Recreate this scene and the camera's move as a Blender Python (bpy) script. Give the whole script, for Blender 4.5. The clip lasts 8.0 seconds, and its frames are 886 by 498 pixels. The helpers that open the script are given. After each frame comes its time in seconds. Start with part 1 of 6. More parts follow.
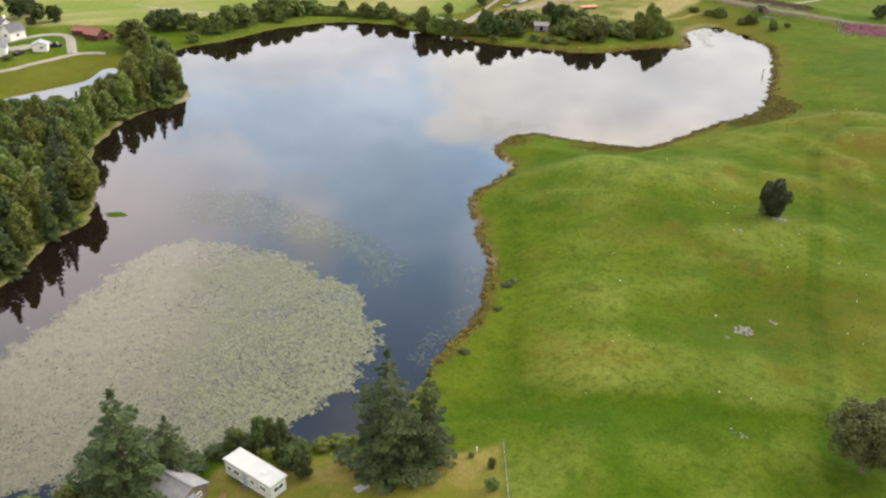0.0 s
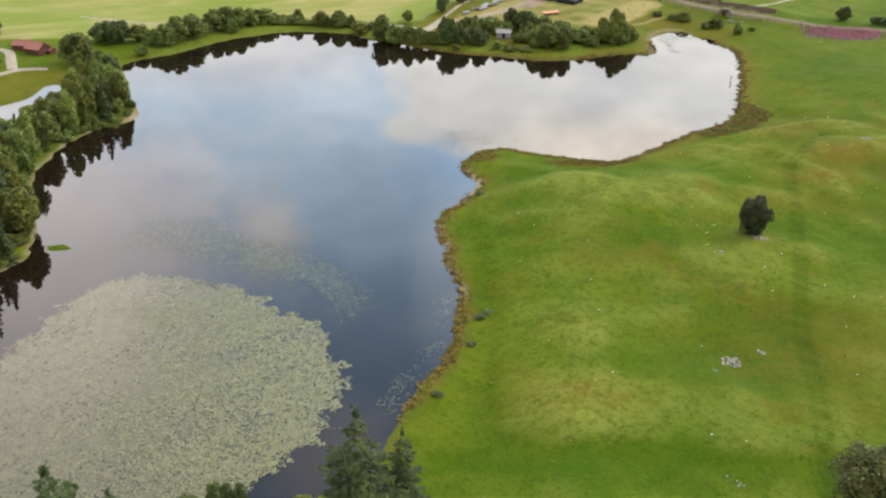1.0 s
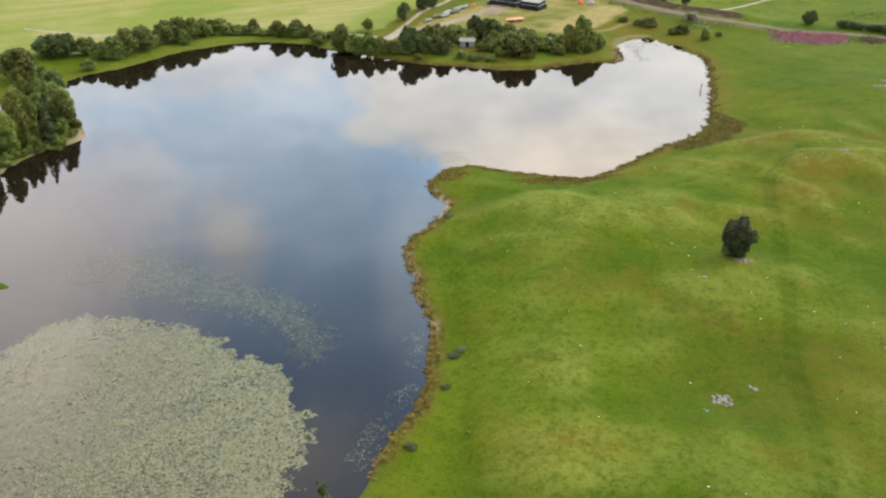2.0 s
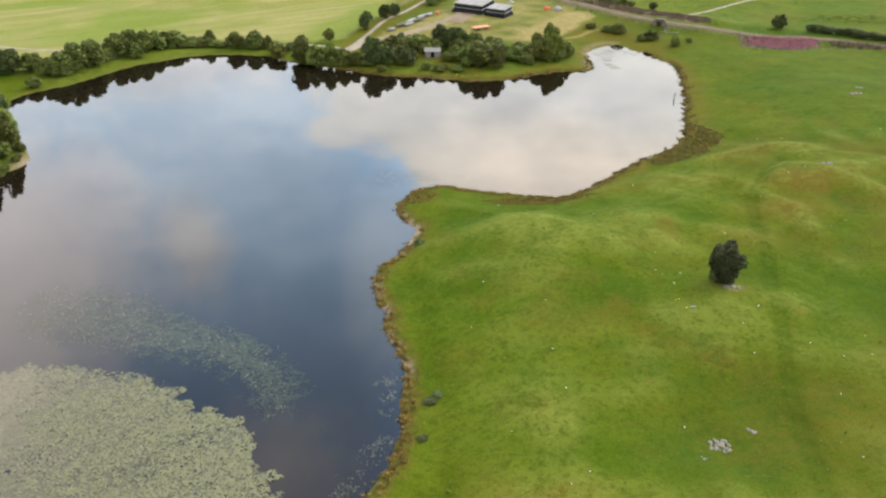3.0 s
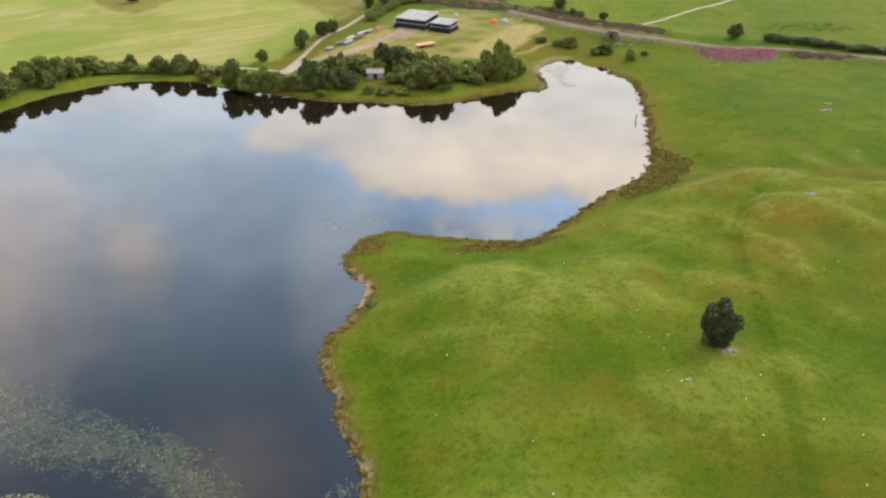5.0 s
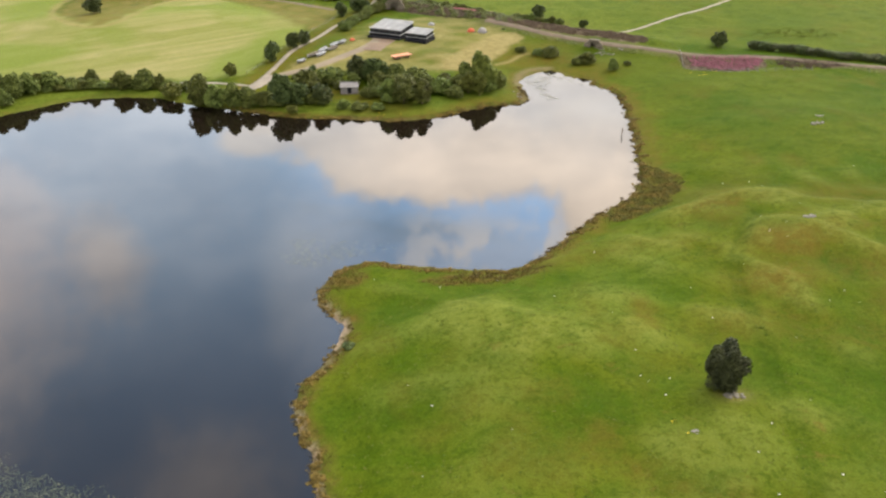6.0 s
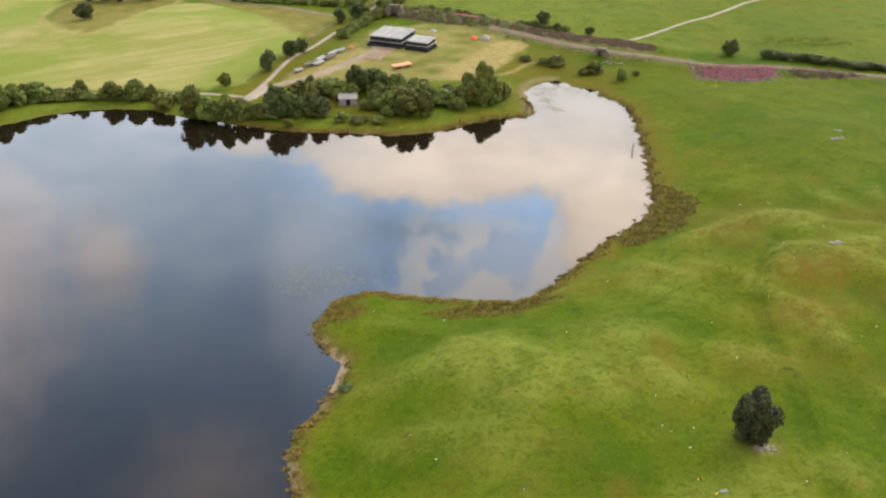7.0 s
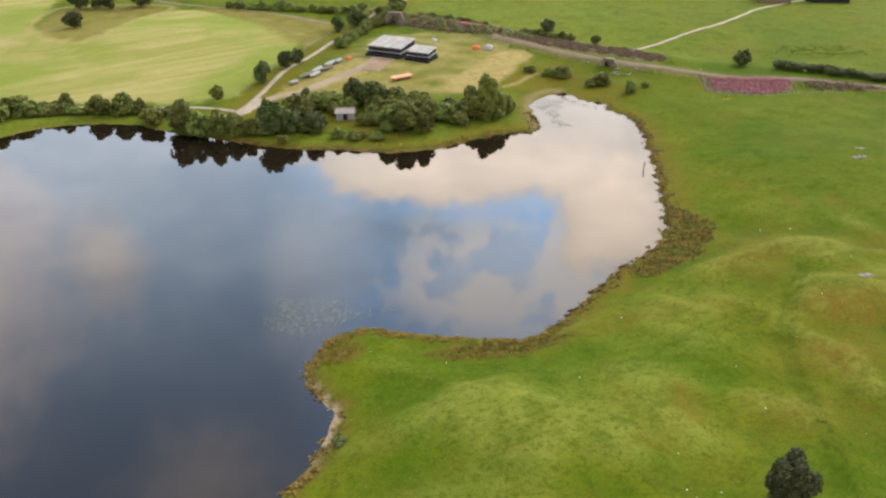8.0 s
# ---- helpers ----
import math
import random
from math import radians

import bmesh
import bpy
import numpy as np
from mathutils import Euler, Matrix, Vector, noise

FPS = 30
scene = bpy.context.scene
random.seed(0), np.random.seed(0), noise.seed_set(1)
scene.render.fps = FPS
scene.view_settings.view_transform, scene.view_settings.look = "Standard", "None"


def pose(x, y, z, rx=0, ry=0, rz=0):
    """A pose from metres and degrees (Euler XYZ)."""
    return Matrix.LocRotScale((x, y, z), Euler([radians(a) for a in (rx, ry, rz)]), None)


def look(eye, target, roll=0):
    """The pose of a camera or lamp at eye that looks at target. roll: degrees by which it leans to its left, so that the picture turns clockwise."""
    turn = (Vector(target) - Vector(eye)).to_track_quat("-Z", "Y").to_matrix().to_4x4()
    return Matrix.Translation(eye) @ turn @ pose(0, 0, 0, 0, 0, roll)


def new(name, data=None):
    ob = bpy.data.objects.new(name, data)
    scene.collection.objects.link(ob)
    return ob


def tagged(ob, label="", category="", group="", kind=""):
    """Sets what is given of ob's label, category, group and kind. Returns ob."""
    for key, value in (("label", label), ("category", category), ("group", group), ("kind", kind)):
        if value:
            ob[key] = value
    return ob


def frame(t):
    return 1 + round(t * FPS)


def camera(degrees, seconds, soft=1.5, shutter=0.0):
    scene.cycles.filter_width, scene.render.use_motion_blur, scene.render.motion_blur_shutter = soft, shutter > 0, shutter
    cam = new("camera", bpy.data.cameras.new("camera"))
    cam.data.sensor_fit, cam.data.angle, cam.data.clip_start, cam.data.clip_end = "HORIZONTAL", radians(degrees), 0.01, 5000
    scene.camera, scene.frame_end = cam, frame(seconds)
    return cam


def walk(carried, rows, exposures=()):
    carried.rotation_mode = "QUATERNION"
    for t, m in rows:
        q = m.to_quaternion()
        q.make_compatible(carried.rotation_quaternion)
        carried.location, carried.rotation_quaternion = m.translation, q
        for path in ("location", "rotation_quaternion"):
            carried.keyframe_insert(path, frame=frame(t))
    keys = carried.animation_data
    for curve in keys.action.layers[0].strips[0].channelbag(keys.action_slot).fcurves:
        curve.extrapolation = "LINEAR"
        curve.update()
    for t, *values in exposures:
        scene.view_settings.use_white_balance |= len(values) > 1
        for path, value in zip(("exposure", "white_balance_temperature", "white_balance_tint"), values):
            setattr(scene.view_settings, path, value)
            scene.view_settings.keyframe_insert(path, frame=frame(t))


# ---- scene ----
EXPOSURE = 1.2
cam = camera(52.0, 8.0, 2.4)
PATH = [
    (0, (0.674, 0.806, 84.07), (0.654, 2.587, 83.161), 1.1),
    (0.5, (0.013, 6.512, 84.08), (0.037, 8.293, 83.171), 1.2),
    (1, (-0.537, 12.464, 84.126), (-0.473, 14.245, 83.22), 1.0),
    (1.5, (-0.898, 18.383, 84.142), (-0.795, 20.163, 83.237), 1.0),
    (3, (-1.257, 36.875, 84.304), (-1.037, 38.647, 83.403), 0.9),
    (3.5, (-1.139, 42.578, 84.279), (-0.892, 44.347, 83.378), 0.9),
    (4, (-0.835, 48.532, 84.27), (-0.56, 50.297, 83.371), 0.9),
    (4.5, (-0.444, 54.628, 84.238), (-0.14, 56.389, 83.339), 0.8),
    (6, (1.633, 74.217, 84.333), (2.024, 75.963, 83.439), 0.6),
    (6.5, (2.437, 79.975, 84.288), (2.829, 81.72, 83.394), 0.7),
    (7, (3.442, 86.168, 84.343), (3.834, 87.914, 83.449), 0.7),
    (7.5, (4.589, 92.515, 84.382), (4.981, 94.262, 83.489), 0.7),
    (8, (5.971, 99.031, 84.42), (6.362, 100.777, 83.527), 0.7),
]
walk(cam, [(t, look(eye, target, roll)) for t, eye, target, roll in PATH], [(0, EXPOSURE, 6750, 7), (1.5, EXPOSURE, 6720, 5), (3, EXPOSURE, 6770, 5), (4.5, EXPOSURE, 6900, 7), (6, EXPOSURE, 7050, 9), (8, EXPOSURE, 7150, 10)])

# ---------------------------------------------------------------- light
SUN_AZ, SUN_EL = 60.0, 33.0   # degrees clockwise from +y, above the horizon

world = bpy.data.worlds.new("sky")
scene.world = world
world.use_nodes = True


class Nodes:
    """Short hand for node trees."""

    def __init__(self, tree):
        self.t = tree
        tree.nodes.clear()

    def n(self, kind, **props):
        node = self.t.nodes.new(kind)
        for k, v in props.items():
            if k == "operation":
                node.operation = v
            elif k == "data_type":
                node.data_type = v
            elif k == "blend_type":
                node.blend_type = v
            elif k == "attribute_name":
                node.attribute_name = v
        return node

    def put(self, socket, v):
        if isinstance(v, bpy.types.NodeSocket):
            self.t.links.new(v, socket)
        elif v is not None:
            socket.default_value = v

    def math(self, op, a, b=None, c=None):
        node = self.n("ShaderNodeMath", operation=op)
        for s, v in zip(node.inputs, (a, b, c)):
            self.put(s, v)
        return node.outputs[0]

    def mix(self, f, a, b, how="MIX"):
        node = self.n("ShaderNodeMix", data_type="RGBA", blend_type=how)
        self.put(node.inputs[0], f)
        self.put(node.inputs[6], a if not isinstance(a, tuple) else (*a[:3], 1))
        self.put(node.inputs[7], b if not isinstance(b, tuple) else (*b[:3], 1))
        return node.outputs[2]

    def noise(self, scale, detail=4.0, rough=0.55, vec=None, distortion=0.0):
        node = self.n("ShaderNodeTexNoise")
        self.put(node.inputs["Vector"], vec)
        node.inputs["Scale"].default_value = scale
        node.inputs["Detail"].default_value = detail
        node.inputs["Roughness"].default_value = rough
        node.inputs["Distortion"].default_value = distortion
        return node.outputs[0]

    def ramp(self, v, lo, hi, a=0.0, b=1.0):
        node = self.n("ShaderNodeMapRange")
        node.interpolation_type = "SMOOTHSTEP"
        for i, x in enumerate((v, lo, hi, a, b)):
            self.put(node.inputs[i], x)
        return node.outputs[0]


w = Nodes(world.node_tree)
sky = w.n("ShaderNodeTexSky")
sky.sky_type, sky.sun_disc = "NISHITA", False
sky.sun_elevation, sky.sun_rotation = radians(SUN_EL), radians(SUN_AZ)
sky.air_density, sky.dust_density, sky.ozone_density = 1.0, 0.6, 1.5
geo = w.n("ShaderNodeTexCoord")
sep = w.n("ShaderNodeSeparateXYZ")
w.put(sep.inputs[0], geo.outputs["Generated"])
DEG = 180 / math.pi
az = w.math("MULTIPLY", w.math("ARCTAN2", sep.outputs[0], sep.outputs[1]), DEG)
el = w.math("MULTIPLY", w.math("ARCSINE", sep.outputs[2]), DEG)
# broken cloud on a flat layer overhead
flat = w.n("ShaderNodeCombineXYZ")
lift = w.math("ADD", w.math("MAXIMUM", sep.outputs[2], 0.0), 0.12)
w.put(flat.inputs[0], w.math("DIVIDE", sep.outputs[0], lift))
w.put(flat.inputs[1], w.math("DIVIDE", sep.outputs[1], lift))
wob = w.noise(6.0, 9, 0.62, geo.outputs["Generated"], 0.4)
billow = w.noise(26.0, 10, 0.66, geo.outputs["Generated"], 0.3)
fluff = w.math("SUBTRACT", w.math("ADD", w.math("MULTIPLY", wob, 0.64), w.math("MULTIPLY", billow, 0.36)), 0.5)
veil = w.noise(1.7, 8, 0.6, flat.outputs[0], 0.5)
veil = w.math("MAXIMUM", w.ramp(veil, 0.34, 0.70), w.ramp(az, 10, 0, 0.0, 0.8))


def cloud(a, e, ra, re, soft=0.55, fray=2.2):
    """One cloud at azimuth a and elevation e, with its half widths in degrees."""
    da = w.math("DIVIDE", w.math("SUBTRACT", az, a), ra)
    de = w.math("DIVIDE", w.math("SUBTRACT", el, e), re)
    r = w.math("SQRT", w.math("ADD", w.math("MULTIPLY", da, da), w.math("MULTIPLY", de, de)))
    r = w.math("ADD", r, w.math("MULTIPLY", fluff, fray))
    return w.ramp(r, 1.0 + soft / 2, 1.0 - soft / 2)


def most(items):
    out = items[0]
    for i in items[1:]:
        out = w.math("MAXIMUM", out, i)
    return out


bank = most([cloud(15, 17.0, 16, 6.5, 0.22, 1.3), cloud(25.4, 22.5, 5.4, 6, 0.5, 2.2), cloud(60, 25, 25, 16, 0.6, 2.5), w.math("MULTIPLY", cloud(0.6, 19.3, 2.6, 1.2, 0.5, 1.6), 0.85)])
core = most([w.math("MULTIPLY", cloud(17, 21.8, 10, 3.0, 1.3, 1.8), 0.8), cloud(23, 24.8, 5.0, 3.8, 1.2, 1.8), cloud(60, 25, 15, 9, 1.2, 2)])
# small cumulus in the blue gap, closing towards the higher sky
tufts = w.ramp(w.noise(19.0, 9, 0.58, geo.outputs["Generated"], 0.3), 0.44, 0.56)
gap_tufts = w.math("MULTIPLY", tufts, most([cloud(15.5, 28.4, 6.5, 3.4, 1.2, 1.0), cloud(20.5, 27.5, 4.5, 4.0, 1.2, 1.2)]))
haze_mark = w.math("MULTIPLY", cloud(17.0, 29.0, 7.0, 4.4, 1.5, 1.8), 0.5)
column = w.math("MULTIPLY", cloud(3.8, 28, 3.2, 5.5, 1.6, 1.8), 0.42)
bright = most([haze_mark, column, w.math("MULTIPLY", cloud(-8, 24, 9, 6, 1.6, 1.6), 0.15)])
puffs = most([cloud(-9.8, 25.4, 2.3, 2.8, 1.6, 3.0), w.math("MULTIPLY", cloud(-5.5, 40, 5, 3.4, 1.6, 2.6), 0.7), cloud(-26, 25.0, 11, 9.0, 1.3, 1.6), w.math("MULTIPLY", cloud(-17.5, 22.5, 5, 4, 1.6, 2.4), 0.7),
              w.math("MULTIPLY", cloud(-7, 18.5, 12, 5, 1.7, 1.6), 0.35), w.math("MULTIPLY", cloud(-13, 13.5, 14, 3.6, 1.3, 2.4), 0.85), cloud(-75, 35, 30, 20, 0.9, 2.5)])
shade = w.noise(3.0, 5, 0.6, flat.outputs[0])
cool = w.mix(w.ramp(shade, 0.3, 0.7), (3.6, 5.15, 6.3), (6.8, 8.2, 9.3))
# cloud bases overhead are thicker and darker than those seen from the side
base = w.ramp(el, 23, 37, 0.95, 0.37)
cool = w.mix(1.0, cool, w.mix(base, (0.0, 0.0, 0.0), (1.0, 1.0, 1.0)), "MULTIPLY")
warm = w.mix(w.ramp(shade, 0.25, 0.7), (8.6, 8.4, 8.7), (12.2, 11.7, 11.5))
glow = w.mix(w.ramp(shade, 0.25, 0.7), (14.4, 12.9, 11.7), (22.5, 19.4, 17.0))
soft_white = w.mix(w.ramp(shade, 0.3, 0.7), (9.2, 8.6, 8.9), (12.8, 11.8, 11.7))
bright_white = w.mix(w.ramp(shade, 0.3, 0.7), (12.2, 13.0, 14.4), (18.5, 18.8, 19.6))
blue = w.mix(1.0, sky.outputs[0], (2.95, 3.55, 3.85), "MULTIPLY")
low_haze = w.ramp(el, 10, 24, 0.86, 1.0)
blue = w.mix(1.0, blue, w.mix(low_haze, (0.0, 0.0, 0.0), (1.0, 1.0, 1.0)), "MULTIPLY")
col = w.mix(w.math("MULTIPLY", veil, 0.7), blue, cool)
col = w.mix(w.ramp(el, 21, 12, 0.0, 0.65), col, (7.7, 8.2, 9.4))
col = w.mix(w.math("MULTIPLY", puffs, 0.8), col, soft_white)
col = w.mix(w.math("MULTIPLY", bright, 0.88), col, bright_white)
col = w.mix(w.math("MULTIPLY", cloud(-25, 25.5, 9.5, 7.0, 1.5, 2.0), 0.75), col, (13.2, 12.0, 12.7))
col = w.mix(w.math("MULTIPLY", gap_tufts, 0.8), col, (16.5, 16.2, 16.6))
col = w.mix(w.math("MULTIPLY", bank, 0.92), col, warm)
col = w.mix(w.math("MULTIPLY", core, w.math("MULTIPLY", bank, 0.9)), col, glow)
# the far cloud near the skyline is duller
dull = w.ramp(el, 11, 19, 0.74, 1.0)
col = w.mix(1.0, col, w.mix(dull, (0.0, 0.0, 0.0), (1.0, 1.0, 1.0)), "MULTIPLY")
# closed grey cloud overhead and behind, unseen, added to neutralise the blue skylight
closed = w.math("MAXIMUM", w.ramp(el, 40, 58), w.ramp(w.math("ABSOLUTE", az), 50, 95))
grey = w.mix(w.ramp(shade, 0.3, 0.7), (5.4, 5.0, 4.6), (8.6, 8.0, 7.4))
col = w.mix(w.math("MULTIPLY", closed, 0.88), col, grey)
bg = w.n("ShaderNodeBackground")
w.put(bg.inputs[0], col)
bg.inputs[1].default_value = 0.15
w.put(w.n("ShaderNodeOutputWorld").inputs[0], bg.outputs[0])

sun = new("sun", bpy.data.lights.new("sun", "SUN"))
sun.data.energy, sun.data.angle, sun.data.color = 2.4, radians(38), (1.0, 0.88, 0.71)
a_, e_ = radians(SUN_AZ), radians(SUN_EL)
sun.matrix_world = look((0, 0, 0), (-math.sin(a_) * math.cos(e_), -math.cos(a_) * math.cos(e_), -math.sin(e_)))
sun.location = (0, 0, 150)


# ---------------------------------------------------------------- materials
def material(name, build):
    m = bpy.data.materials.new(name)
    m.use_nodes = True
    k = Nodes(m.node_tree)
    out, p = k.n("ShaderNodeOutputMaterial"), k.n("ShaderNodeBsdfPrincipled")
    k.put(out.inputs[0], p.outputs[0])
    build(k, p)
    return m


def bump(k, p, height, strength, distance):
    b = k.n("ShaderNodeBump")
    b.inputs["Strength"].default_value, b.inputs["Distance"].default_value = strength, distance
    k.put(b.inputs["Height"], height)
    k.put(p.inputs["Normal"], b.outputs[0])


def plain(name, a, b, rough=0.7, scale=1.5, fine=25.0, relief=0.02, metal=0.0, spec=0.12):
    """Two tones mixed by coarse stains and by fine grain."""
    def build(k, p):
        pos = k.n("ShaderNodeTexCoord").outputs["Object"]
        big = k.noise(scale, 4, 0.6, pos)
        small = k.noise(fine, 3, 0.6, pos)
        f = k.ramp(k.math("ADD", k.math("MULTIPLY", big, 0.65), k.math("MULTIPLY", small, 0.35)), 0.32, 0.68)
        rnd = k.n("ShaderNodeObjectInfo").outputs["Random"]
        col = k.mix(f, a, b)
        col = k.mix(0.25, col, k.mix(rnd, a, b))
        k.put(p.inputs["Base Color"], col)
        k.put(p.inputs["Roughness"], k.ramp(big, 0.2, 0.8, rough - 0.08, rough + 0.08))
        p.inputs["Metallic"].default_value = metal
        p.inputs["Specular IOR Level"].default_value = spec
        bump(k, p, small, 0.5, relief)
    return material(name, build)


def foliage(name, dark, light, rough=0.55, spec=0.08, wet=False, vary=1.0):
    def build(k, p):
        p.inputs["IOR"].default_value = 1.333 if wet else 1.5
        isl = k.n("ShaderNodeNewGeometry").outputs["Random Per Island"]
        rnd = k.n("ShaderNodeObjectInfo").outputs["Random"]
        pos = k.n("ShaderNodeTexCoord").outputs["Object"]
        f = k.math("ADD", k.math("MULTIPLY", isl, 0.55), k.math("MULTIPLY", k.ramp(k.noise(0.55, 3, 0.6, pos), 0.3, 0.7), 0.45))
        col = k.mix(f, dark, light)
        hue = k.n("ShaderNodeHueSaturation")
        k.put(hue.inputs["Hue"], k.ramp(rnd, 0, 1, 0.503 - 0.013 * vary, 0.503 + 0.019 * vary))
        k.put(hue.inputs["Value"], k.ramp(rnd, 0, 1, 1 - 0.24 * vary, 1 + 0.32 * vary))
        k.put(hue.inputs["Color"], col)
        k.put(p.inputs["Base Color"], hue.outputs[0])
        p.inputs["Roughness"].default_value = rough
        p.inputs["Specular IOR Level"].default_value = spec
    return material(name, build)


def build_ground(k, p):
    pos = k.n("ShaderNodeTexCoord").outputs["Object"]
    at = k.n("ShaderNodeAttribute", attribute_name="cover")
    s = k.n("ShaderNodeSeparateColor")
    k.put(s.inputs[0], at.outputs["Color"])
    mown, marsh, bare = s.outputs[0], s.outputs[1], s.outputs[2]
    at2 = k.n("ShaderNodeAttribute", attribute_name="cover_b")
    s2 = k.n("ShaderNodeSeparateColor")
    k.put(s2.inputs[0], at2.outputs["Color"])
    rough_grass, mud, lawn = s2.outputs[0], s2.outputs[1], s2.outputs[2]
    huge = k.noise(0.022, 4, 0.55, pos, 0.6)
    large = k.noise(0.08, 5, 0.6, pos, 0.8)
    mid = k.noise(0.45, 5, 0.65, pos, 0.4)
    fine = k.noise(3.2, 4, 0.7, pos)
    # grazed pasture: fresh green, yellowed crowns, dark tussocks
    grass = k.mix(k.ramp(huge, 0.38, 0.62), (0.031, 0.058, 0.0030), (0.053, 0.071, 0.0045))
    grass = k.mix(k.math("MULTIPLY", k.ramp(large, 0.40, 0.72), 0.5), grass, (0.078, 0.094, 0.011))
    # crest tint: drier grass plus a ridge highlight painted into the colour
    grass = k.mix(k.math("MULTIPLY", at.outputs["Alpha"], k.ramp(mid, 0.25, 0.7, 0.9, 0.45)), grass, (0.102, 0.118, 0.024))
    at3 = k.n("ShaderNodeAttribute", attribute_name="cover_c")
    s3 = k.n("ShaderNodeSeparateColor")
    k.put(s3.inputs[0], at3.outputs["Color"])
    heath, bracken, pale = s3.outputs[0], s3.outputs[1], s3.outputs[2]
    grass = k.mix(k.math("MULTIPLY", pale, k.ramp(mid, 0.25, 0.7, 0.95, 0.5)), grass, (0.084, 0.108, 0.018))
    grass = k.mix(k.math("MULTIPLY", bracken, k.ramp(mid, 0.3, 0.62, 0.25, 0.95)), grass, (0.074, 0.054, 0.010))
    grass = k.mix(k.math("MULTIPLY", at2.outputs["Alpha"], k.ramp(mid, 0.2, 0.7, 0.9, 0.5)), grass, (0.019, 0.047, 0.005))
    streak = k.noise(0.15, 5, 0.6, pos, 0.5)
    grass = k.mix(k.math("MULTIPLY", k.ramp(streak, 0.46, 0.70), 0.5), grass, (0.022, 0.045, 0.0028))
    clump = k.noise(0.95, 3, 0.55, pos, 0.6)
    grass = k.mix(k.math("MULTIPLY", k.ramp(clump, 0.50, 0.66), 0.46), grass, (0.021, 0.040, 0.003))
    scrape = k.math("MULTIPLY", k.ramp(k.noise(0.21, 6, 0.7, pos, 1.2), 0.60, 0.72), k.ramp(huge, 0.42, 0.56, 0.15, 0.75))
    grass = k.mix(scrape, grass, (0.080, 0.066, 0.014))
    grass = k.mix(k.math("MULTIPLY", k.ramp(mid, 0.48, 0.75), 0.4), grass, (0.022, 0.034, 0.003))
    grass = k.mix(k.math("MULTIPLY", rough_grass, k.ramp(mid, 0.25, 0.65, 0.35, 1.0)), grass, (0.074, 0.060, 0.010))
    trod = k.n("ShaderNodeAttribute", attribute_name="trodden").outputs["Fac"]
    grass = k.mix(k.math("MULTIPLY", trod, k.ramp(mid, 0.3, 0.6, 0.2, 0.62)), grass, (0.017, 0.037, 0.002))
    # mown hay field with swath lines
    spin = k.n("ShaderNodeMapping")
    spin.inputs["Rotation"].default_value = (0, 0, -0.48)
    k.put(spin.inputs["Vector"], pos)
    turn = k.n("ShaderNodeMapping")
    turn.inputs["Scale"].default_value = (0.010, 0.15, 1)
    k.put(turn.inputs["Vector"], spin.outputs[0])
    swath = k.noise(1.0, 5, 0.6, turn.outputs[0], 0.6)
    hay = k.mix(k.ramp(swath, 0.34, 0.70), (0.120, 0.130, 0.038), (0.176, 0.166, 0.074))
    hay = k.mix(k.ramp(k.noise(0.020, 3, 0.5, pos, 0.3), 0.42, 0.62, 0.0, 0.75), hay, (0.088, 0.122, 0.020))
    col = k.mix(mown, grass, hay)
    col = k.mix(lawn, col, k.mix(k.ramp(k.noise(0.16, 4, 0.6, pos), 0.35, 0.65), (0.0832, 0.0884, 0.013), (0.156, 0.1248, 0.039)))
    dry = k.mix(k.ramp(mid, 0.3, 0.7), (0.132, 0.110, 0.045), (0.185, 0.158, 0.073))
    col = k.mix(bare, col, dry)
    fen = k.mix(k.ramp(mid, 0.3, 0.7), (0.046, 0.041, 0.008), (0.092, 0.064, 0.016))
    fen = k.mix(k.ramp(k.noise(0.26, 4, 0.6, pos, 0.5), 0.42, 0.58), fen, k.mix(k.ramp(mid, 0.3, 0.7), (0.042, 0.052, 0.006), (0.070, 0.072, 0.012)))
    col = k.mix(marsh, col, fen)
    col = k.mix(mud, col, k.mix(k.ramp(fine, 0.3, 0.7), (0.105, 0.080, 0.054), (0.215, 0.172, 0.130)))
    col = k.mix(heath, col, k.mix(k.ramp(mid, 0.3, 0.7), (0.050, 0.038, 0.026), (0.112, 0.088, 0.066)))
    grain = k.mix(k.ramp(fine, 0.25, 0.75), (0.80, 0.81, 0.78), (1.18, 1.17, 1.15))
    col = k.mix(1.0, col, grain, "MULTIPLY")
    k.put(p.inputs["Base Color"], col)
    p.inputs["Roughness"].default_value = 0.9
    p.inputs["Specular IOR Level"].default_value = 0.02
    rel = k.math("ADD", k.math("MULTIPLY", mid, 0.5), k.math("MULTIPLY", fine, 0.25))
    bump(k, p, rel, 0.7, 0.5)


def build_water(k, p):
    pos = k.n("ShaderNodeTexCoord").outputs["Object"]
    p.inputs["Base Color"].default_value = (0.006, 0.0042, 0.003, 1)
    p.inputs["Roughness"].default_value = 0.012
    p.inputs["IOR"].default_value = 1.333
    ripples = k.math("ADD", k.noise(0.9, 3, 0.6, pos), k.math("MULTIPLY", k.noise(0.12, 2, 0.5, pos), 1.5))
    bump(k, p, ripples, 0.08, 0.02)


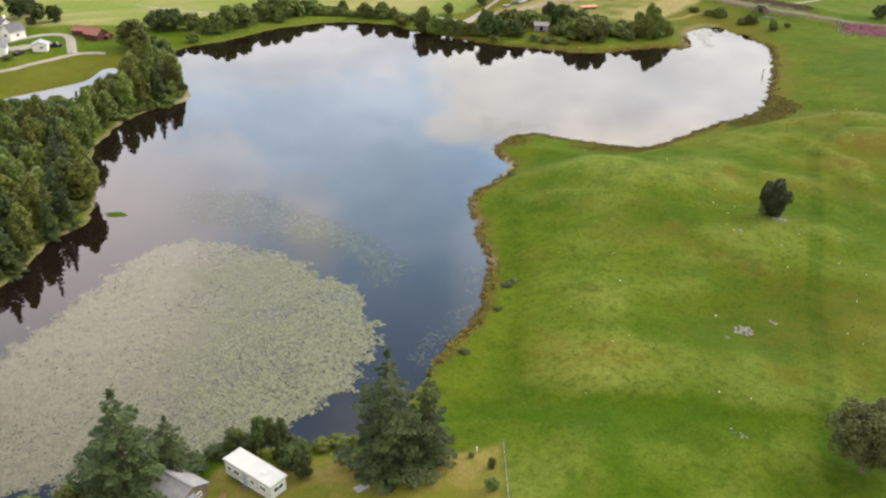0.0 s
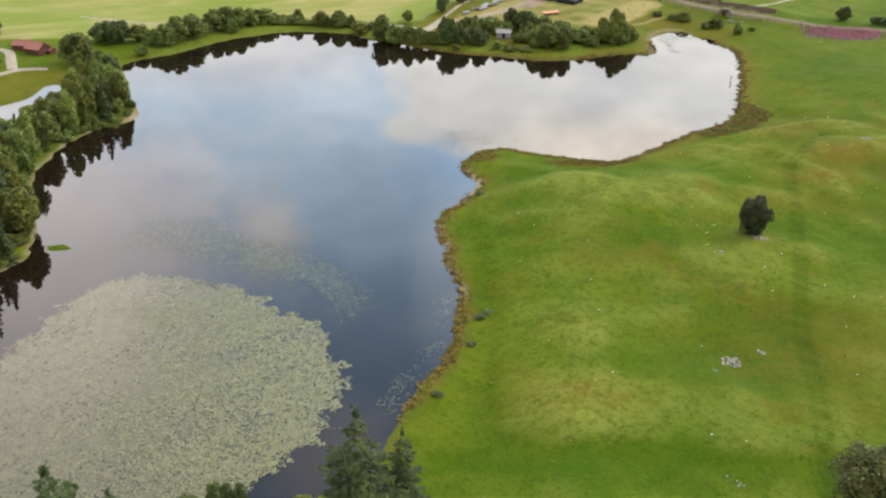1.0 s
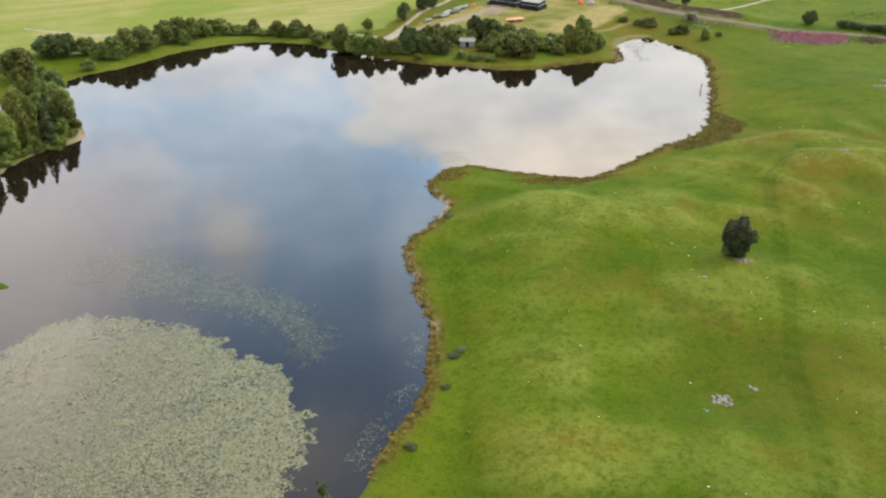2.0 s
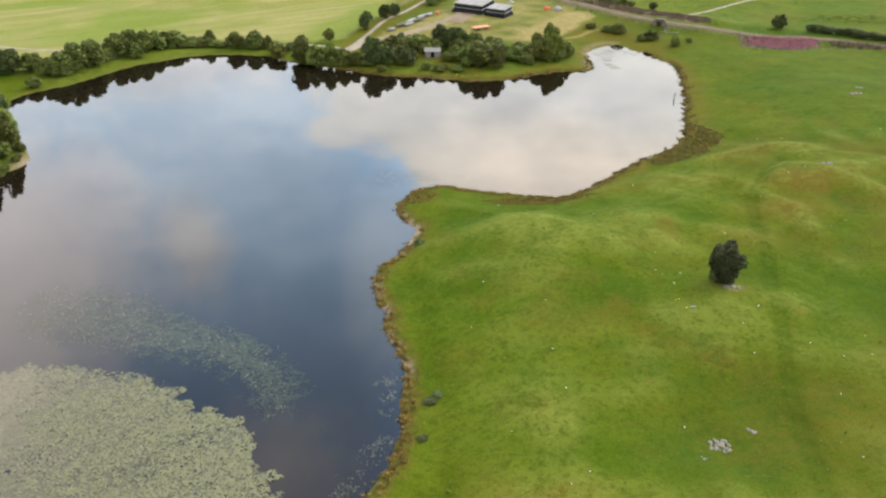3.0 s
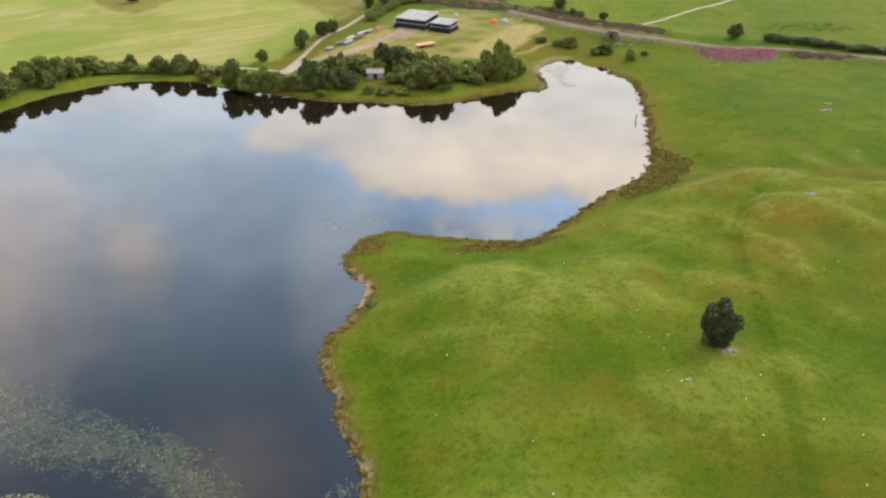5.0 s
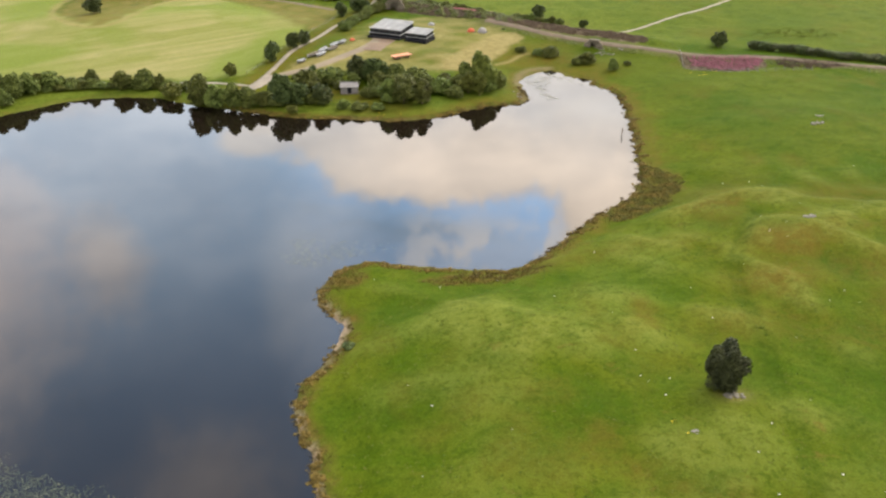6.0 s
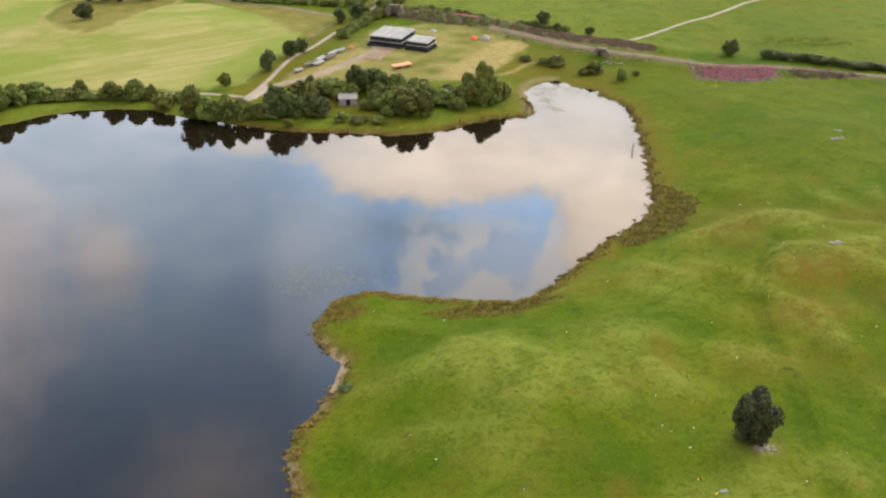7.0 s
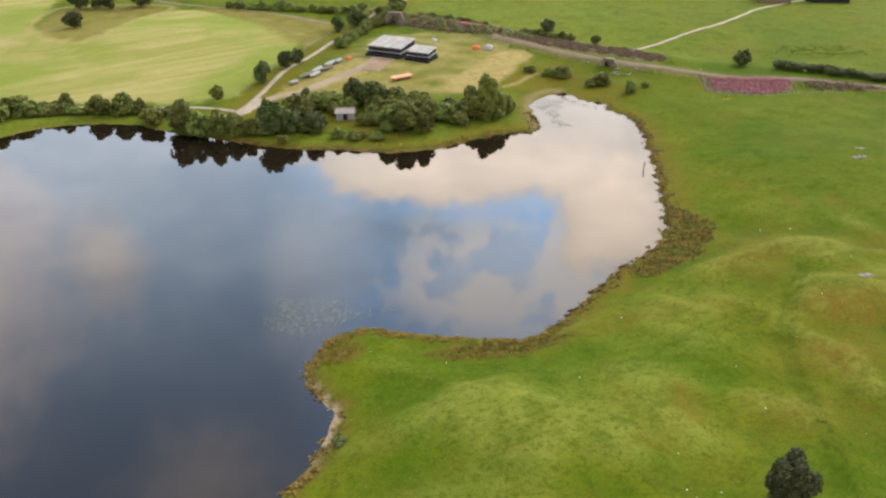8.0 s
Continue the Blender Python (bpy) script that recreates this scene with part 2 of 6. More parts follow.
M_GROUND = material("pasture", build_ground)
M_WATER = material("lake_water", build_water)
M_BARK = plain("bark", (0.06, 0.045, 0.03), (0.16, 0.13, 0.10), 0.9, 2, 20, 0.03)
M_LEAF = foliage("broad_leaves", (0.024, 0.036, 0.009), (0.122, 0.140, 0.036))
M_LEAF_DARK = foliage("dark_leaves", (0.014, 0.023, 0.008), (0.068, 0.084, 0.027))
M_LEAF_FRESH = foliage("fresh_leaves", (0.036, 0.054, 0.010), (0.150, 0.165, 0.038))
M_LEAF_GREY = foliage("grey_leaves", (0.024, 0.028, 0.009), (0.078, 0.078, 0.027))
M_LEAF_PALE = foliage("pale_shrub_leaves", (0.024, 0.036, 0.010), (0.068, 0.080, 0.028))
M_LEAF_LONE = foliage("lone_tree_leaves", (0.010, 0.014, 0.006), (0.044, 0.050, 0.020), vary=0.1)
M_NEEDLE = foliage("spruce_needles", (0.006, 0.012, 0.004), (0.052, 0.068, 0.023), vary=0.35)
M_RUSHBED = foliage("rush_bed", (0.036, 0.038, 0.009), (0.080, 0.074, 0.019), 0.85)
M_SEDGE_DARK = foliage("dark_sedge", (0.034, 0.027, 0.008), (0.080, 0.056, 0.017), 0.85)
M_RUSH = foliage("rushes", (0.050, 0.046, 0.010), (0.104, 0.080, 0.020), 0.8)
M_TUFT = foliage("tussock_grass", (0.034, 0.048, 0.005), (0.085, 0.085, 0.014), 0.8)
M_TUFT_DARK = foliage("dark_rush_tufts", (0.024, 0.042, 0.004), (0.060, 0.076, 0.012), 0.8)
M_LILY = foliage("lily_leaves", (0.078, 0.083, 0.042), (0.143, 0.146, 0.080), 0.38, 0.2)
M_LILY_PALE = foliage("small_lily_leaves", (0.076, 0.066, 0.040), (0.116, 0.102, 0.064), 0.2, 0.5, True)
M_LILY_THIN = foliage("thin_lily_leaves", (0.044, 0.048, 0.030), (0.086, 0.088, 0.054), 0.08, 0.5, True)
M_LILY_DEEP = foliage("sunken_leaves", (0.020, 0.027, 0.016), (0.066, 0.073, 0.040), 0.06, 0.5, True)
M_HEATHER = foliage("heather", (0.19, 0.078, 0.100), (0.33, 0.130, 0.170), 0.9)
M_LILY_UNDER = foliage("drowned_leaves", (0.044, 0.044, 0.024), (0.088, 0.086, 0.048), 0.12, 0.5, True)
M_HEATHER_OLD = foliage("old_heather", (0.046, 0.034, 0.022), (0.110, 0.082, 0.062), 0.9)
M_SEDGE = foliage("sedge", (0.046, 0.031, 0.010), (0.124, 0.076, 0.025), 0.85)
M_STONE = plain("pale_stone", (0.085, 0.082, 0.072), (0.21, 0.20, 0.185), 0.85, 0.8, 8, 0.04)
M_PALESTONE = plain("bleached_stone", (0.34, 0.33, 0.30), (0.56, 0.54, 0.50), 0.85, 0.8, 8, 0.02)
M_GRAVEL = plain("gravel", (0.132, 0.118, 0.098), (0.225, 0.202, 0.17), 0.95, 0.4, 5, 0.06)
M_BALLAST = plain("ballast", (0.066, 0.052, 0.039), (0.126, 0.099, 0.075), 0.95, 0.3, 5, 0.06)
M_DIRT = plain("bare_yard", (0.10, 0.072, 0.055), (0.16, 0.12, 0.09), 0.95, 0.15, 3, 0.06)
M_DRIVE = plain("pale_drive", (0.120, 0.098, 0.072), (0.180, 0.150, 0.112), 0.95, 0.15, 3, 0.06)
M_WHITE = plain("white_paint", (0.50, 0.50, 0.48), (0.62, 0.62, 0.60), 0.45, 0.6, 12, 0.004)
M_VANROOF = plain("caravan_roof_paint", (0.27, 0.27, 0.262), (0.35, 0.35, 0.34), 0.5, 0.6, 12, 0.004)
M_CREAM = plain("cream_panels", (0.30, 0.315, 0.29), (0.40, 0.41, 0.385), 0.5, 0.6, 12, 0.004)
M_RENDER = plain("white_render", (0.46, 0.45, 0.43), (0.58, 0.57, 0.545), 0.85, 0.5, 14, 0.01)
M_BLACK = plain("black_cladding", (0.006, 0.007, 0.010), (0.018, 0.019, 0.024), 0.7, 0.8, 10, 0.01, 0.0, 0.04)
M_GREYROOF = plain("grey_metal_roof", (0.11, 0.115, 0.122), (0.25, 0.255, 0.262), 0.7, 0.4, 6, 0.01)
M_SLATE = plain("slate", (0.06, 0.06, 0.07), (0.12, 0.12, 0.135), 0.7, 1, 10, 0.02)
M_OLDSHEET = plain("old_roof_sheet", (0.115, 0.112, 0.115), (0.21, 0.205, 0.21), 0.7, 0.9, 8, 0.01)
M_REDROOF = plain("red_sheet_roof", (0.115, 0.046, 0.038), (0.20, 0.085, 0.068), 0.6, 0.6, 8, 0.01)
M_TIMBER = plain("weathered_timber", (0.06, 0.048, 0.036), (0.15, 0.125, 0.10), 0.85, 1.5, 14, 0.02)
M_GLASS = plain("window_glass", (0.02, 0.025, 0.03), (0.05, 0.055, 0.06), 0.08, 1, 3, 0.0, 0.0, 0.8)
M_PEACH = plain("faded_orange_boards", (0.46, 0.21, 0.13), (0.56, 0.31, 0.21), 0.7, 0.8, 10, 0.004)
M_ORANGE = plain("orange_plastic", (0.32, 0.055, 0.022), (0.42, 0.095, 0.042), 0.5, 1, 10, 0.004)
M_GALV = plain("galvanised_sheet", (0.17, 0.18, 0.19), (0.28, 0.29, 0.305), 0.65, 0.8, 10, 0.004, 0.1)
M_RUST = plain("rusty_steel", (0.10, 0.05, 0.03), (0.22, 0.12, 0.07), 0.7, 1, 12, 0.004, 0.3)
M_RUBBER = plain("rubber", (0.015, 0.015, 0.015), (0.03, 0.03, 0.03), 0.8, 2, 20, 0.004)
M_BLUE = plain("blue_door_paint", (0.16, 0.20, 0.26), (0.24, 0.28, 0.34), 0.5, 1, 10, 0.004)
M_FLOWER = foliage("yellow_flowers", (0.45, 0.36, 0.02), (0.70, 0.58, 0.06), 0.7)


# ---------------------------------------------------------------- tools
def mesh_of(name, verts, faces, mat, smooth=False):
    me = bpy.data.meshes.new(name)
    me.from_pydata([tuple(v) for v in verts], [], [tuple(f) for f in faces])
    me.materials.append(mat)
    if smooth:
        me.polygons.foreach_set("use_smooth", [True] * len(me.polygons))
    me.update()
    return me


def quads(name, v, mat, corners=4):
    """v: array (n * corners, 3), every run of corners is one face."""
    n = len(v) // corners
    me = bpy.data.meshes.new(name)
    me.vertices.add(n * corners)
    me.vertices.foreach_set("co", np.asarray(v, float).reshape(-1))
    me.loops.add(n * corners)
    me.loops.foreach_set("vertex_index", np.arange(n * corners))
    me.polygons.add(n)
    me.polygons.foreach_set("loop_start", np.arange(n) * corners)
    me.materials.append(mat)
    me.update(calc_edges=True)
    return me


def part(name, bm, mat, parent, label=""):
    """Links a bmesh (or mesh data) as one mesh object under parent."""
    if isinstance(bm, bmesh.types.BMesh):
        me = bpy.data.meshes.new(name)
        bm.to_mesh(me)
        bm.free()
        me.materials.append(mat)
    else:
        me = bm
    ob = new(name, me)
    ob.parent = parent
    if label:
        tagged(ob, label)
    return ob


def thing(name, x, y, z, turn, label, category, group="", size=(1, 1, 1)):
    ob = new(name)
    ob.empty_display_size = 0.3
    ob.matrix_basis = pose(x, y, z, 0, 0, turn) @ Matrix.Diagonal((*size, 1))
    return tagged(ob, label, category, group)


def box(bm, x0, y0, z0, x1, y1, z1, bevel=0.0):
    r = bmesh.ops.create_cube(bm, size=1.0, matrix=Matrix.Translation(((x0 + x1) / 2, (y0 + y1) / 2, (z0 + z1) / 2)) @ Matrix.Diagonal((x1 - x0, y1 - y0, z1 - z0, 1)))
    if bevel:
        es = list({e for v in r["verts"] for e in v.link_edges})
        bmesh.ops.bevel(bm, geom=es, offset=bevel, segments=1, affect="EDGES")
    return bm


def boxed(*a, **k):
    return box(bmesh.new(), *a, **k)


def prism(profile, y0, y1):
    """A solid with the (x, z) profile, from y0 to y1."""
    bm = bmesh.new()
    a = [bm.verts.new((x, y0, z)) for x, z in profile]
    b = [bm.verts.new((x, y1, z)) for x, z in profile]
    n = len(profile)
    bm.faces.new(a)
    bm.faces.new(b[::-1])
    for i in range(n):
        bm.faces.new((a[i], b[i], b[(i + 1) % n], a[(i + 1) % n]))
    bmesh.ops.recalc_face_normals(bm, faces=bm.faces)
    return bm


def tube(bm, a, b, r0, r1=None, sides=7):
    a, b = Vector(a), Vector(b)
    r1 = r0 if r1 is None else r1
    q = (b - a).to_track_quat("Z", "Y").to_matrix()
    rings = [[bm.verts.new(c + q @ Vector((r * math.cos(i * 2 * math.pi / sides), r * math.sin(i * 2 * math.pi / sides), 0))) for i in range(sides)] for c, r in ((a, r0), (b, r1))]
    for i in range(sides):
        j = (i + 1) % sides
        bm.faces.new((rings[0][i], rings[0][j], rings[1][j], rings[1][i]))
    bm.faces.new(rings[0][::-1])
    bm.faces.new(rings[1])
    return bm


def spline(pts, step=2.0, closed=False):
    """A smooth line through the plan points, about step metres apart."""
    p = [np.array(q, float) for q in pts]
    n = len(p)
    out = []
    for i in range(n if closed else n - 1):
        if closed:
            a, b, c, d = p[i - 1], p[i], p[(i + 1) % n], p[(i + 2) % n]
        else:
            a, b, c, d = p[max(i - 1, 0)], p[i], p[i + 1], p[min(i + 2, n - 1)]
        k = max(2, int(np.hypot(*(c - b)) / step))
        for j in range(k):
            t = j / k
            out.append(0.5 * (2 * b + (c - a) * t + (2 * a - 5 * b + 4 * c - d) * t * t + (3 * b - a - 3 * c + d) * t ** 3))
    if not closed:
        out.append(p[-1])
    return np.array(out)


def signed(X, Y, poly):
    """Distance to a closed plan line, negative inside."""
    X, Y = np.asarray(X, float), np.asarray(Y, float)
    sh = X.shape
    X, Y = X.ravel(), Y.ravel()
    best = np.full(X.shape, 1e18)
    inside = np.zeros(X.shape, bool)
    for i in range(len(poly)):
        ax, ay = poly[i - 1]
        bx, by = poly[i]
        dx, dy = bx - ax, by - ay
        t = np.clip(((X - ax) * dx + (Y - ay) * dy) / (dx * dx + dy * dy + 1e-12), 0, 1)
        np.minimum(best, (X - ax - t * dx) ** 2 + (Y - ay - t * dy) ** 2, out=best)
        if ay != by:
            hit = ((ay > Y) != (by > Y)) & (X < dx * (Y - ay) / dy + ax)
            inside ^= hit
    d = np.sqrt(best)
    return np.where(inside, -d, d).reshape(sh)


def along(X, Y, line):
    """Distance to an open plan line."""
    X, Y = np.asarray(X, float), np.asarray(Y, float)
    best = np.full(X.shape, 1e18)
    for (ax, ay), (bx, by) in zip(line[:-1], line[1:]):
        dx, dy = bx - ax, by - ay
        t = np.clip(((X - ax) * dx + (Y - ay) * dy) / (dx * dx + dy * dy + 1e-12), 0, 1)
        np.minimum(best, (X - ax - t * dx) ** 2 + (Y - ay - t * dy) ** 2, out=best)
    return np.sqrt(best)


def step(x, a, b):
    t = np.clip((np.asarray(x, float) - a) / (b - a), 0, 1)
    return t * t * (3 - 2 * t)


def wave(X, Y, s, seed=0):
    """Smooth noise in about -1 to 1, from a few turned sines."""
    r = np.random.RandomState(seed)
    out = 0
    for i in range(7):
        a, f, ph = r.uniform(0, 6.28), r.uniform(0.6, 1.7) / s, r.uniform(0, 6.28)
        out = out + np.sin((np.cos(a) * X + np.sin(a) * Y) * f * 6.28 + ph + 1.3 * np.sin((np.sin(a) * X - np.cos(a) * Y) * f * 2.9 + ph))
    return out / 4.0


# ---------------------------------------------------------------- plan of the land
SHORE_EAST = [(-2, 123), (1, 132), (5, 139), (7, 150), (8, 159), (6.2, 171), (6.2, 178), (4, 185), (5, 193), (9, 200), (14.2, 211), (11.3, 223), (15, 231.5),
              (22, 236.5), (32, 232), (42, 229), (49, 227.5), (57, 231), (72, 245), (88, 258), (95.5, 270), (104, 294), (112.6, 321), (116, 337), (112, 343.5), (112.6, 353), (107.5, 357), (105, 365), (98, 363.5)]
SHORE_NORTH = [(90.4, 356), (88.6, 346), (84, 331.5), (76, 331), (69, 329.5), (55, 323), (41, 322.5), (28, 327), (14, 331), (-1, 340), (-14, 347.5), (-25, 357), (-39, 360.5), (-51, 359), (-61, 353), (-70, 346), (-83, 328.5), (-97, 314)]
SHORE_WEST = [(-96, 298), (-88, 282), (-79, 263), (-80, 255), (-89, 243), (-91, 216), (-80, 187), (-77, 174), (-81, 165), (-81, 155), (-84, 140), (-90, 118), (-80, 98)]
SHORE_SOUTH = [(-58, 90), (-47, 92.5), (-36, 98), (-28, 102), (-18, 103), (-11, 106), (-6, 113)]
LAKE = spline(SHORE_EAST + SHORE_NORTH + SHORE_WEST + SHORE_SOUTH, 1.6, True)
ragged = 0.35 + 0.45 * step(LAKE[:, 0], 40, 70)
LAKE = LAKE + np.stack([ragged * wave(LAKE[:, 0], LAKE[:, 1], 3.2, 5), ragged * wave(LAKE[:, 0], LAKE[:, 1], 3.6, 6)], 1)
notch = 0.75 * step(LAKE[:, 0], 66, 90) * step(-LAKE[:, 1], -352, -344)
LAKE = LAKE + np.stack([notch * wave(LAKE[:, 0], LAKE[:, 1], 2.6, 7), 0.6 * notch * wave(LAKE[:, 0], LAKE[:, 1], 2.4, 8)], 1)
LAKE = LAKE + np.stack([0.55 * wave(LAKE[:, 0], LAKE[:, 1], 7, 3), 0.55 * wave(LAKE[:, 0], LAKE[:, 1], 6, 4)], 1)
POND = spline([(-128, 242), (-132, 254), (-123, 265), (-115, 275), (-114, 288), (-110, 289), (-107, 279), (-105, 268), (-108, 255), (-116, 243)], 2, True)
RAIL = spline([(97, 425), (104, 416), (116, 401), (130, 388), (150, 370), (165, 360), (182, 355), (215, 334), (260, 306)], 4)
BANK = spline([(56, 482), (70, 465), (88, 447), (104, 430), (118, 414), (134, 400), (150, 388)], 4)
LANE = spline([(-1, 355), (4, 361), (8, 369), (13, 381), (19, 395), (30, 413), (41, 436), (52, 457), (60, 474), (71, 496), (90, 520)], 3)
MOUNDS = [(69, 175, 8, 8, -0.6), (54, 134, 20, 13, -2.9), (58, 166, 14, 10, 1.0), (54, 392, 42, 34, 2.4), (126, 376, 8, 6, -1.0), (150, 416, 26, 18, -1.6), (20, 214, 6, 6, 0.8), (60, 163, 24, 20, 1.2), (42, 196, 26, 15, 2.2), (118, 224, 30, 22, 2.4), (150, 285, 45, 30, 3.0), (103, 217, 9, 6, 1.9), (30, 205, 16, 9, 1.0), (96, 205, 12, 5, 0.8), (130, 200, 10, 5, 1.0),
          (150, 330, 40, 12, 1.0), (-40, 450, 45, 30, 3.5), (60, 420, 40, 30, 0.8), (30, 120, 20, 14, 0.8), (90, 120, 35, 18, 1.6), (-140, 310, 40, 40, 1.0)]

# the hill's foot above the flat margin, then sharp grassy folds: line, height, width
HILL = spline([(13, 198), (15.5, 203), (19.5, 207), (26, 210.5), (35, 211.5), (43, 215.5), (50, 221), (58, 227.5), (68, 233.5), (79, 238.5), (92, 243), (118, 240), (150, 215), (150, 112), (24, 112), (12, 126), (14, 150), (13, 175)], 3, True)
FOLDS = [([(17, 198), (24, 202), (31, 203), (40, 205), (49, 211.5)], 0.22, 2.6), ([(97.5, 218.7), (101, 224), (107, 226), (110.7, 220.5), (115, 216), (119, 211)], 1.0, 2.8),
         ([(89.6, 212), (93.5, 208.7), (95.3, 204), (95.7, 200), (93.7, 195.6)], 0.9, 2.6), ([(75.4, 230), (77.7, 226.6), (81, 223)], 0.55, 2.2),
         ([(84, 228), (88, 223.5), (91, 217)], 0.55, 2.2), ([(70, 223), (76.4, 214), (82.5, 207.5)], 0.45, 2.6), ([(88, 239), (97, 244), (102, 245), (107, 244), (113, 244.6), (116, 241)], 0.9, 3.4),
         ([(114, 223), (121, 225), (128, 228), (140, 230)], 0.9, 3.2), ([(60, 206), (70, 200), (80, 194)], 0.4, 3.0)]
GULLY = spline([(105, 232), (97.7, 223.5), (88.7, 211), (85, 201), (82.5, 192), (80, 183), (76.5, 174), (71, 158), (65.8, 143.5), (61.5, 127), (56, 110), (51.4, 93)], 3)


def water_gap(X, Y):
    d = np.minimum(signed(X, Y, LAKE), signed(X, Y, POND))
    return np.maximum(d, 1.5 - np.hypot((X + 72.4) / 1.6, Y - 178.2) + 0.4 * wave(X, Y, 2.5, 17))


def ground_z(X, Y, d=None):
    X, Y = np.asarray(X, float), np.asarray(Y, float)
    d = water_gap(X, Y) if d is None else d
    land = np.maximum(d, 0)
    east_hill = step(X, 0, 10) * (1 - step(Y, 255, 290))
    z = 0.45 * (1 - np.exp(-land / 1.2)) + (1 - east_hill) * 2.0 * (1 - np.exp(-land / 26)) + east_hill * (0.3 * step(land, 1, 6) + 2.1 * step(land + 2.5 * wave(X, Y, 30, 14), 5, 26) + 1.1 * step(0.8 * wave(X, Y, 18, 15) - signed(X, Y, HILL), -2.5, 3.0))
    hills = sum(h * np.exp(-((X - x) / rx) ** 2 - ((Y - y) / ry) ** 2) for x, y, rx, ry, h in MOUNDS)
    hills = hills + 0.45 * (1 - 0.5 * step(Y, 248, 275)) * wave(X, Y, 45, 11) + (0.24 + 0.2 * step(X, 30, 60)) * (1 - 0.7 * step(Y, 248, 275)) * wave(X, Y, 17, 12) + 0.05 * wave(X, Y, 6, 13)
    z = z + hills * step(land, 2, 34)
    for line, h, wid in FOLDS:
        q = along(X, Y, spline(line, 3))
        z = z + 1.35 * h * np.exp(-(np.sqrt(q * q + 0.6) - 0.77) / wid) * step(land, 2, 6)
    z = z - 0.22 * np.exp(-(along(X, Y, GULLY) / 1.5) ** 2)
    z = z + 1.3 * np.exp(-(along(X, Y, RAIL) / 6) ** 2) * step(land, 0, 10) + 2.2 * np.exp(-(along(X, Y, BANK) / 7) ** 2)
    return np.where(d < 0, np.maximum(-1.6, 0.35 * d), z)


# ---------------------------------------------------------------- ground, one sheet to the horizon
def spread(lo, hi, stepm, far):
    mid = np.arange(lo, hi + 0.01, stepm)
    out = [stepm * 1.5]
    while sum(out) < far:
        out.append(out[-1] * 1.45)
    o = np.cumsum(out)
    return np.concatenate([(lo - o)[::-1], mid, hi + o])


gx, gy = spread(-185, 275, 1.25, 3500), spread(55, 560, 1.25, 3500)
GX, GY = np.meshgrid(gx, gy)
GD = water_gap(GX, GY)
GZ = ground_z(GX, GY, GD)
nx, ny = len(gx), len(gy)


def zed_many(x, y):
    """Height of the ground sheet at plan places."""
    i = np.clip(np.searchsorted(gx, x) - 1, 0, nx - 2)
    j = np.clip(np.searchsorted(gy, y) - 1, 0, ny - 2)
    u, v = (x - gx[i]) / (gx[i + 1] - gx[i]), (y - gy[j]) / (gy[j + 1] - gy[j])
    return (GZ[j, i] * (1 - u) + GZ[j, i + 1] * u) * (1 - v) + (GZ[j + 1, i] * (1 - u) + GZ[j + 1, i + 1] * u) * v


def zed(x, y):
    return float(zed_many(np.array([float(x)]), np.array([float(y)]))[0])


idx = np.arange(nx * ny).reshape(ny, nx)
faces = np.stack([idx[:-1, :-1], idx[:-1, 1:], idx[1:, 1:], idx[1:, :-1]], -1).reshape(-1, 4)
me = bpy.data.meshes.new("ground")
me.vertices.add(nx * ny)
me.vertices.foreach_set("co", np.stack([GX, GY, GZ], -1).reshape(-1))
me.loops.add(len(faces) * 4)
me.loops.foreach_set("vertex_index", faces.reshape(-1))
me.polygons.add(len(faces))
me.polygons.foreach_set("loop_start", np.arange(len(faces)) * 4)
me.polygons.foreach_set("use_smooth", np.ones(len(faces), bool))
me.materials.append(M_GROUND)
me.update(calc_edges=True)

def smooth(a, n):
    """Box blur over n cells both ways."""
    for ax in (0, 1):
        k = np.cumsum(np.pad(a, [(n + 1, n) if i == ax else (0, 0) for i in (0, 1)], mode="edge"), axis=ax)
        hi, lo = [slice(None)] * 2, [slice(None)] * 2
        hi[ax], lo[ax] = slice(2 * n + 1, None), slice(None, -(2 * n + 1))
        a = (k[tuple(hi)] - k[tuple(lo)]) / (2 * n + 1)
    return a


# ridges go paler, as dry grass and as painted relief highlight; hollows greener
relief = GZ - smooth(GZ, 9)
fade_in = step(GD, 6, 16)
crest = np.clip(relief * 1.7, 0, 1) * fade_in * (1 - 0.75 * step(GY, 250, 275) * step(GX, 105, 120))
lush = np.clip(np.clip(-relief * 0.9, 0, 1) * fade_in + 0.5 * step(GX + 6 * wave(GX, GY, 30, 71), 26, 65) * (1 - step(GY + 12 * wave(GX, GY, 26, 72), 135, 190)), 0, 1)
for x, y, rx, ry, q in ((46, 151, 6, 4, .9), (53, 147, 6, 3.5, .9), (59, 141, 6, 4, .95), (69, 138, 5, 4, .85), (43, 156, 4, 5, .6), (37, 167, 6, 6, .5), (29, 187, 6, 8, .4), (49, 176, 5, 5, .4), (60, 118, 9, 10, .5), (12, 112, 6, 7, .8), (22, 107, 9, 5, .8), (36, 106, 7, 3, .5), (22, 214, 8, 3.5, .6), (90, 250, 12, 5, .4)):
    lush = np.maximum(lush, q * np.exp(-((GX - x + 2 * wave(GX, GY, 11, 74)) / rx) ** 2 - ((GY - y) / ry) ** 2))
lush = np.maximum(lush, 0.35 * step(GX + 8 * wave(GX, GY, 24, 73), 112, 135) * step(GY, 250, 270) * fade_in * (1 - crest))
ruff = 1.2 * wave(GX, GY, 9, 21) + 0.8 * wave(GX, GY, 3.5, 22)
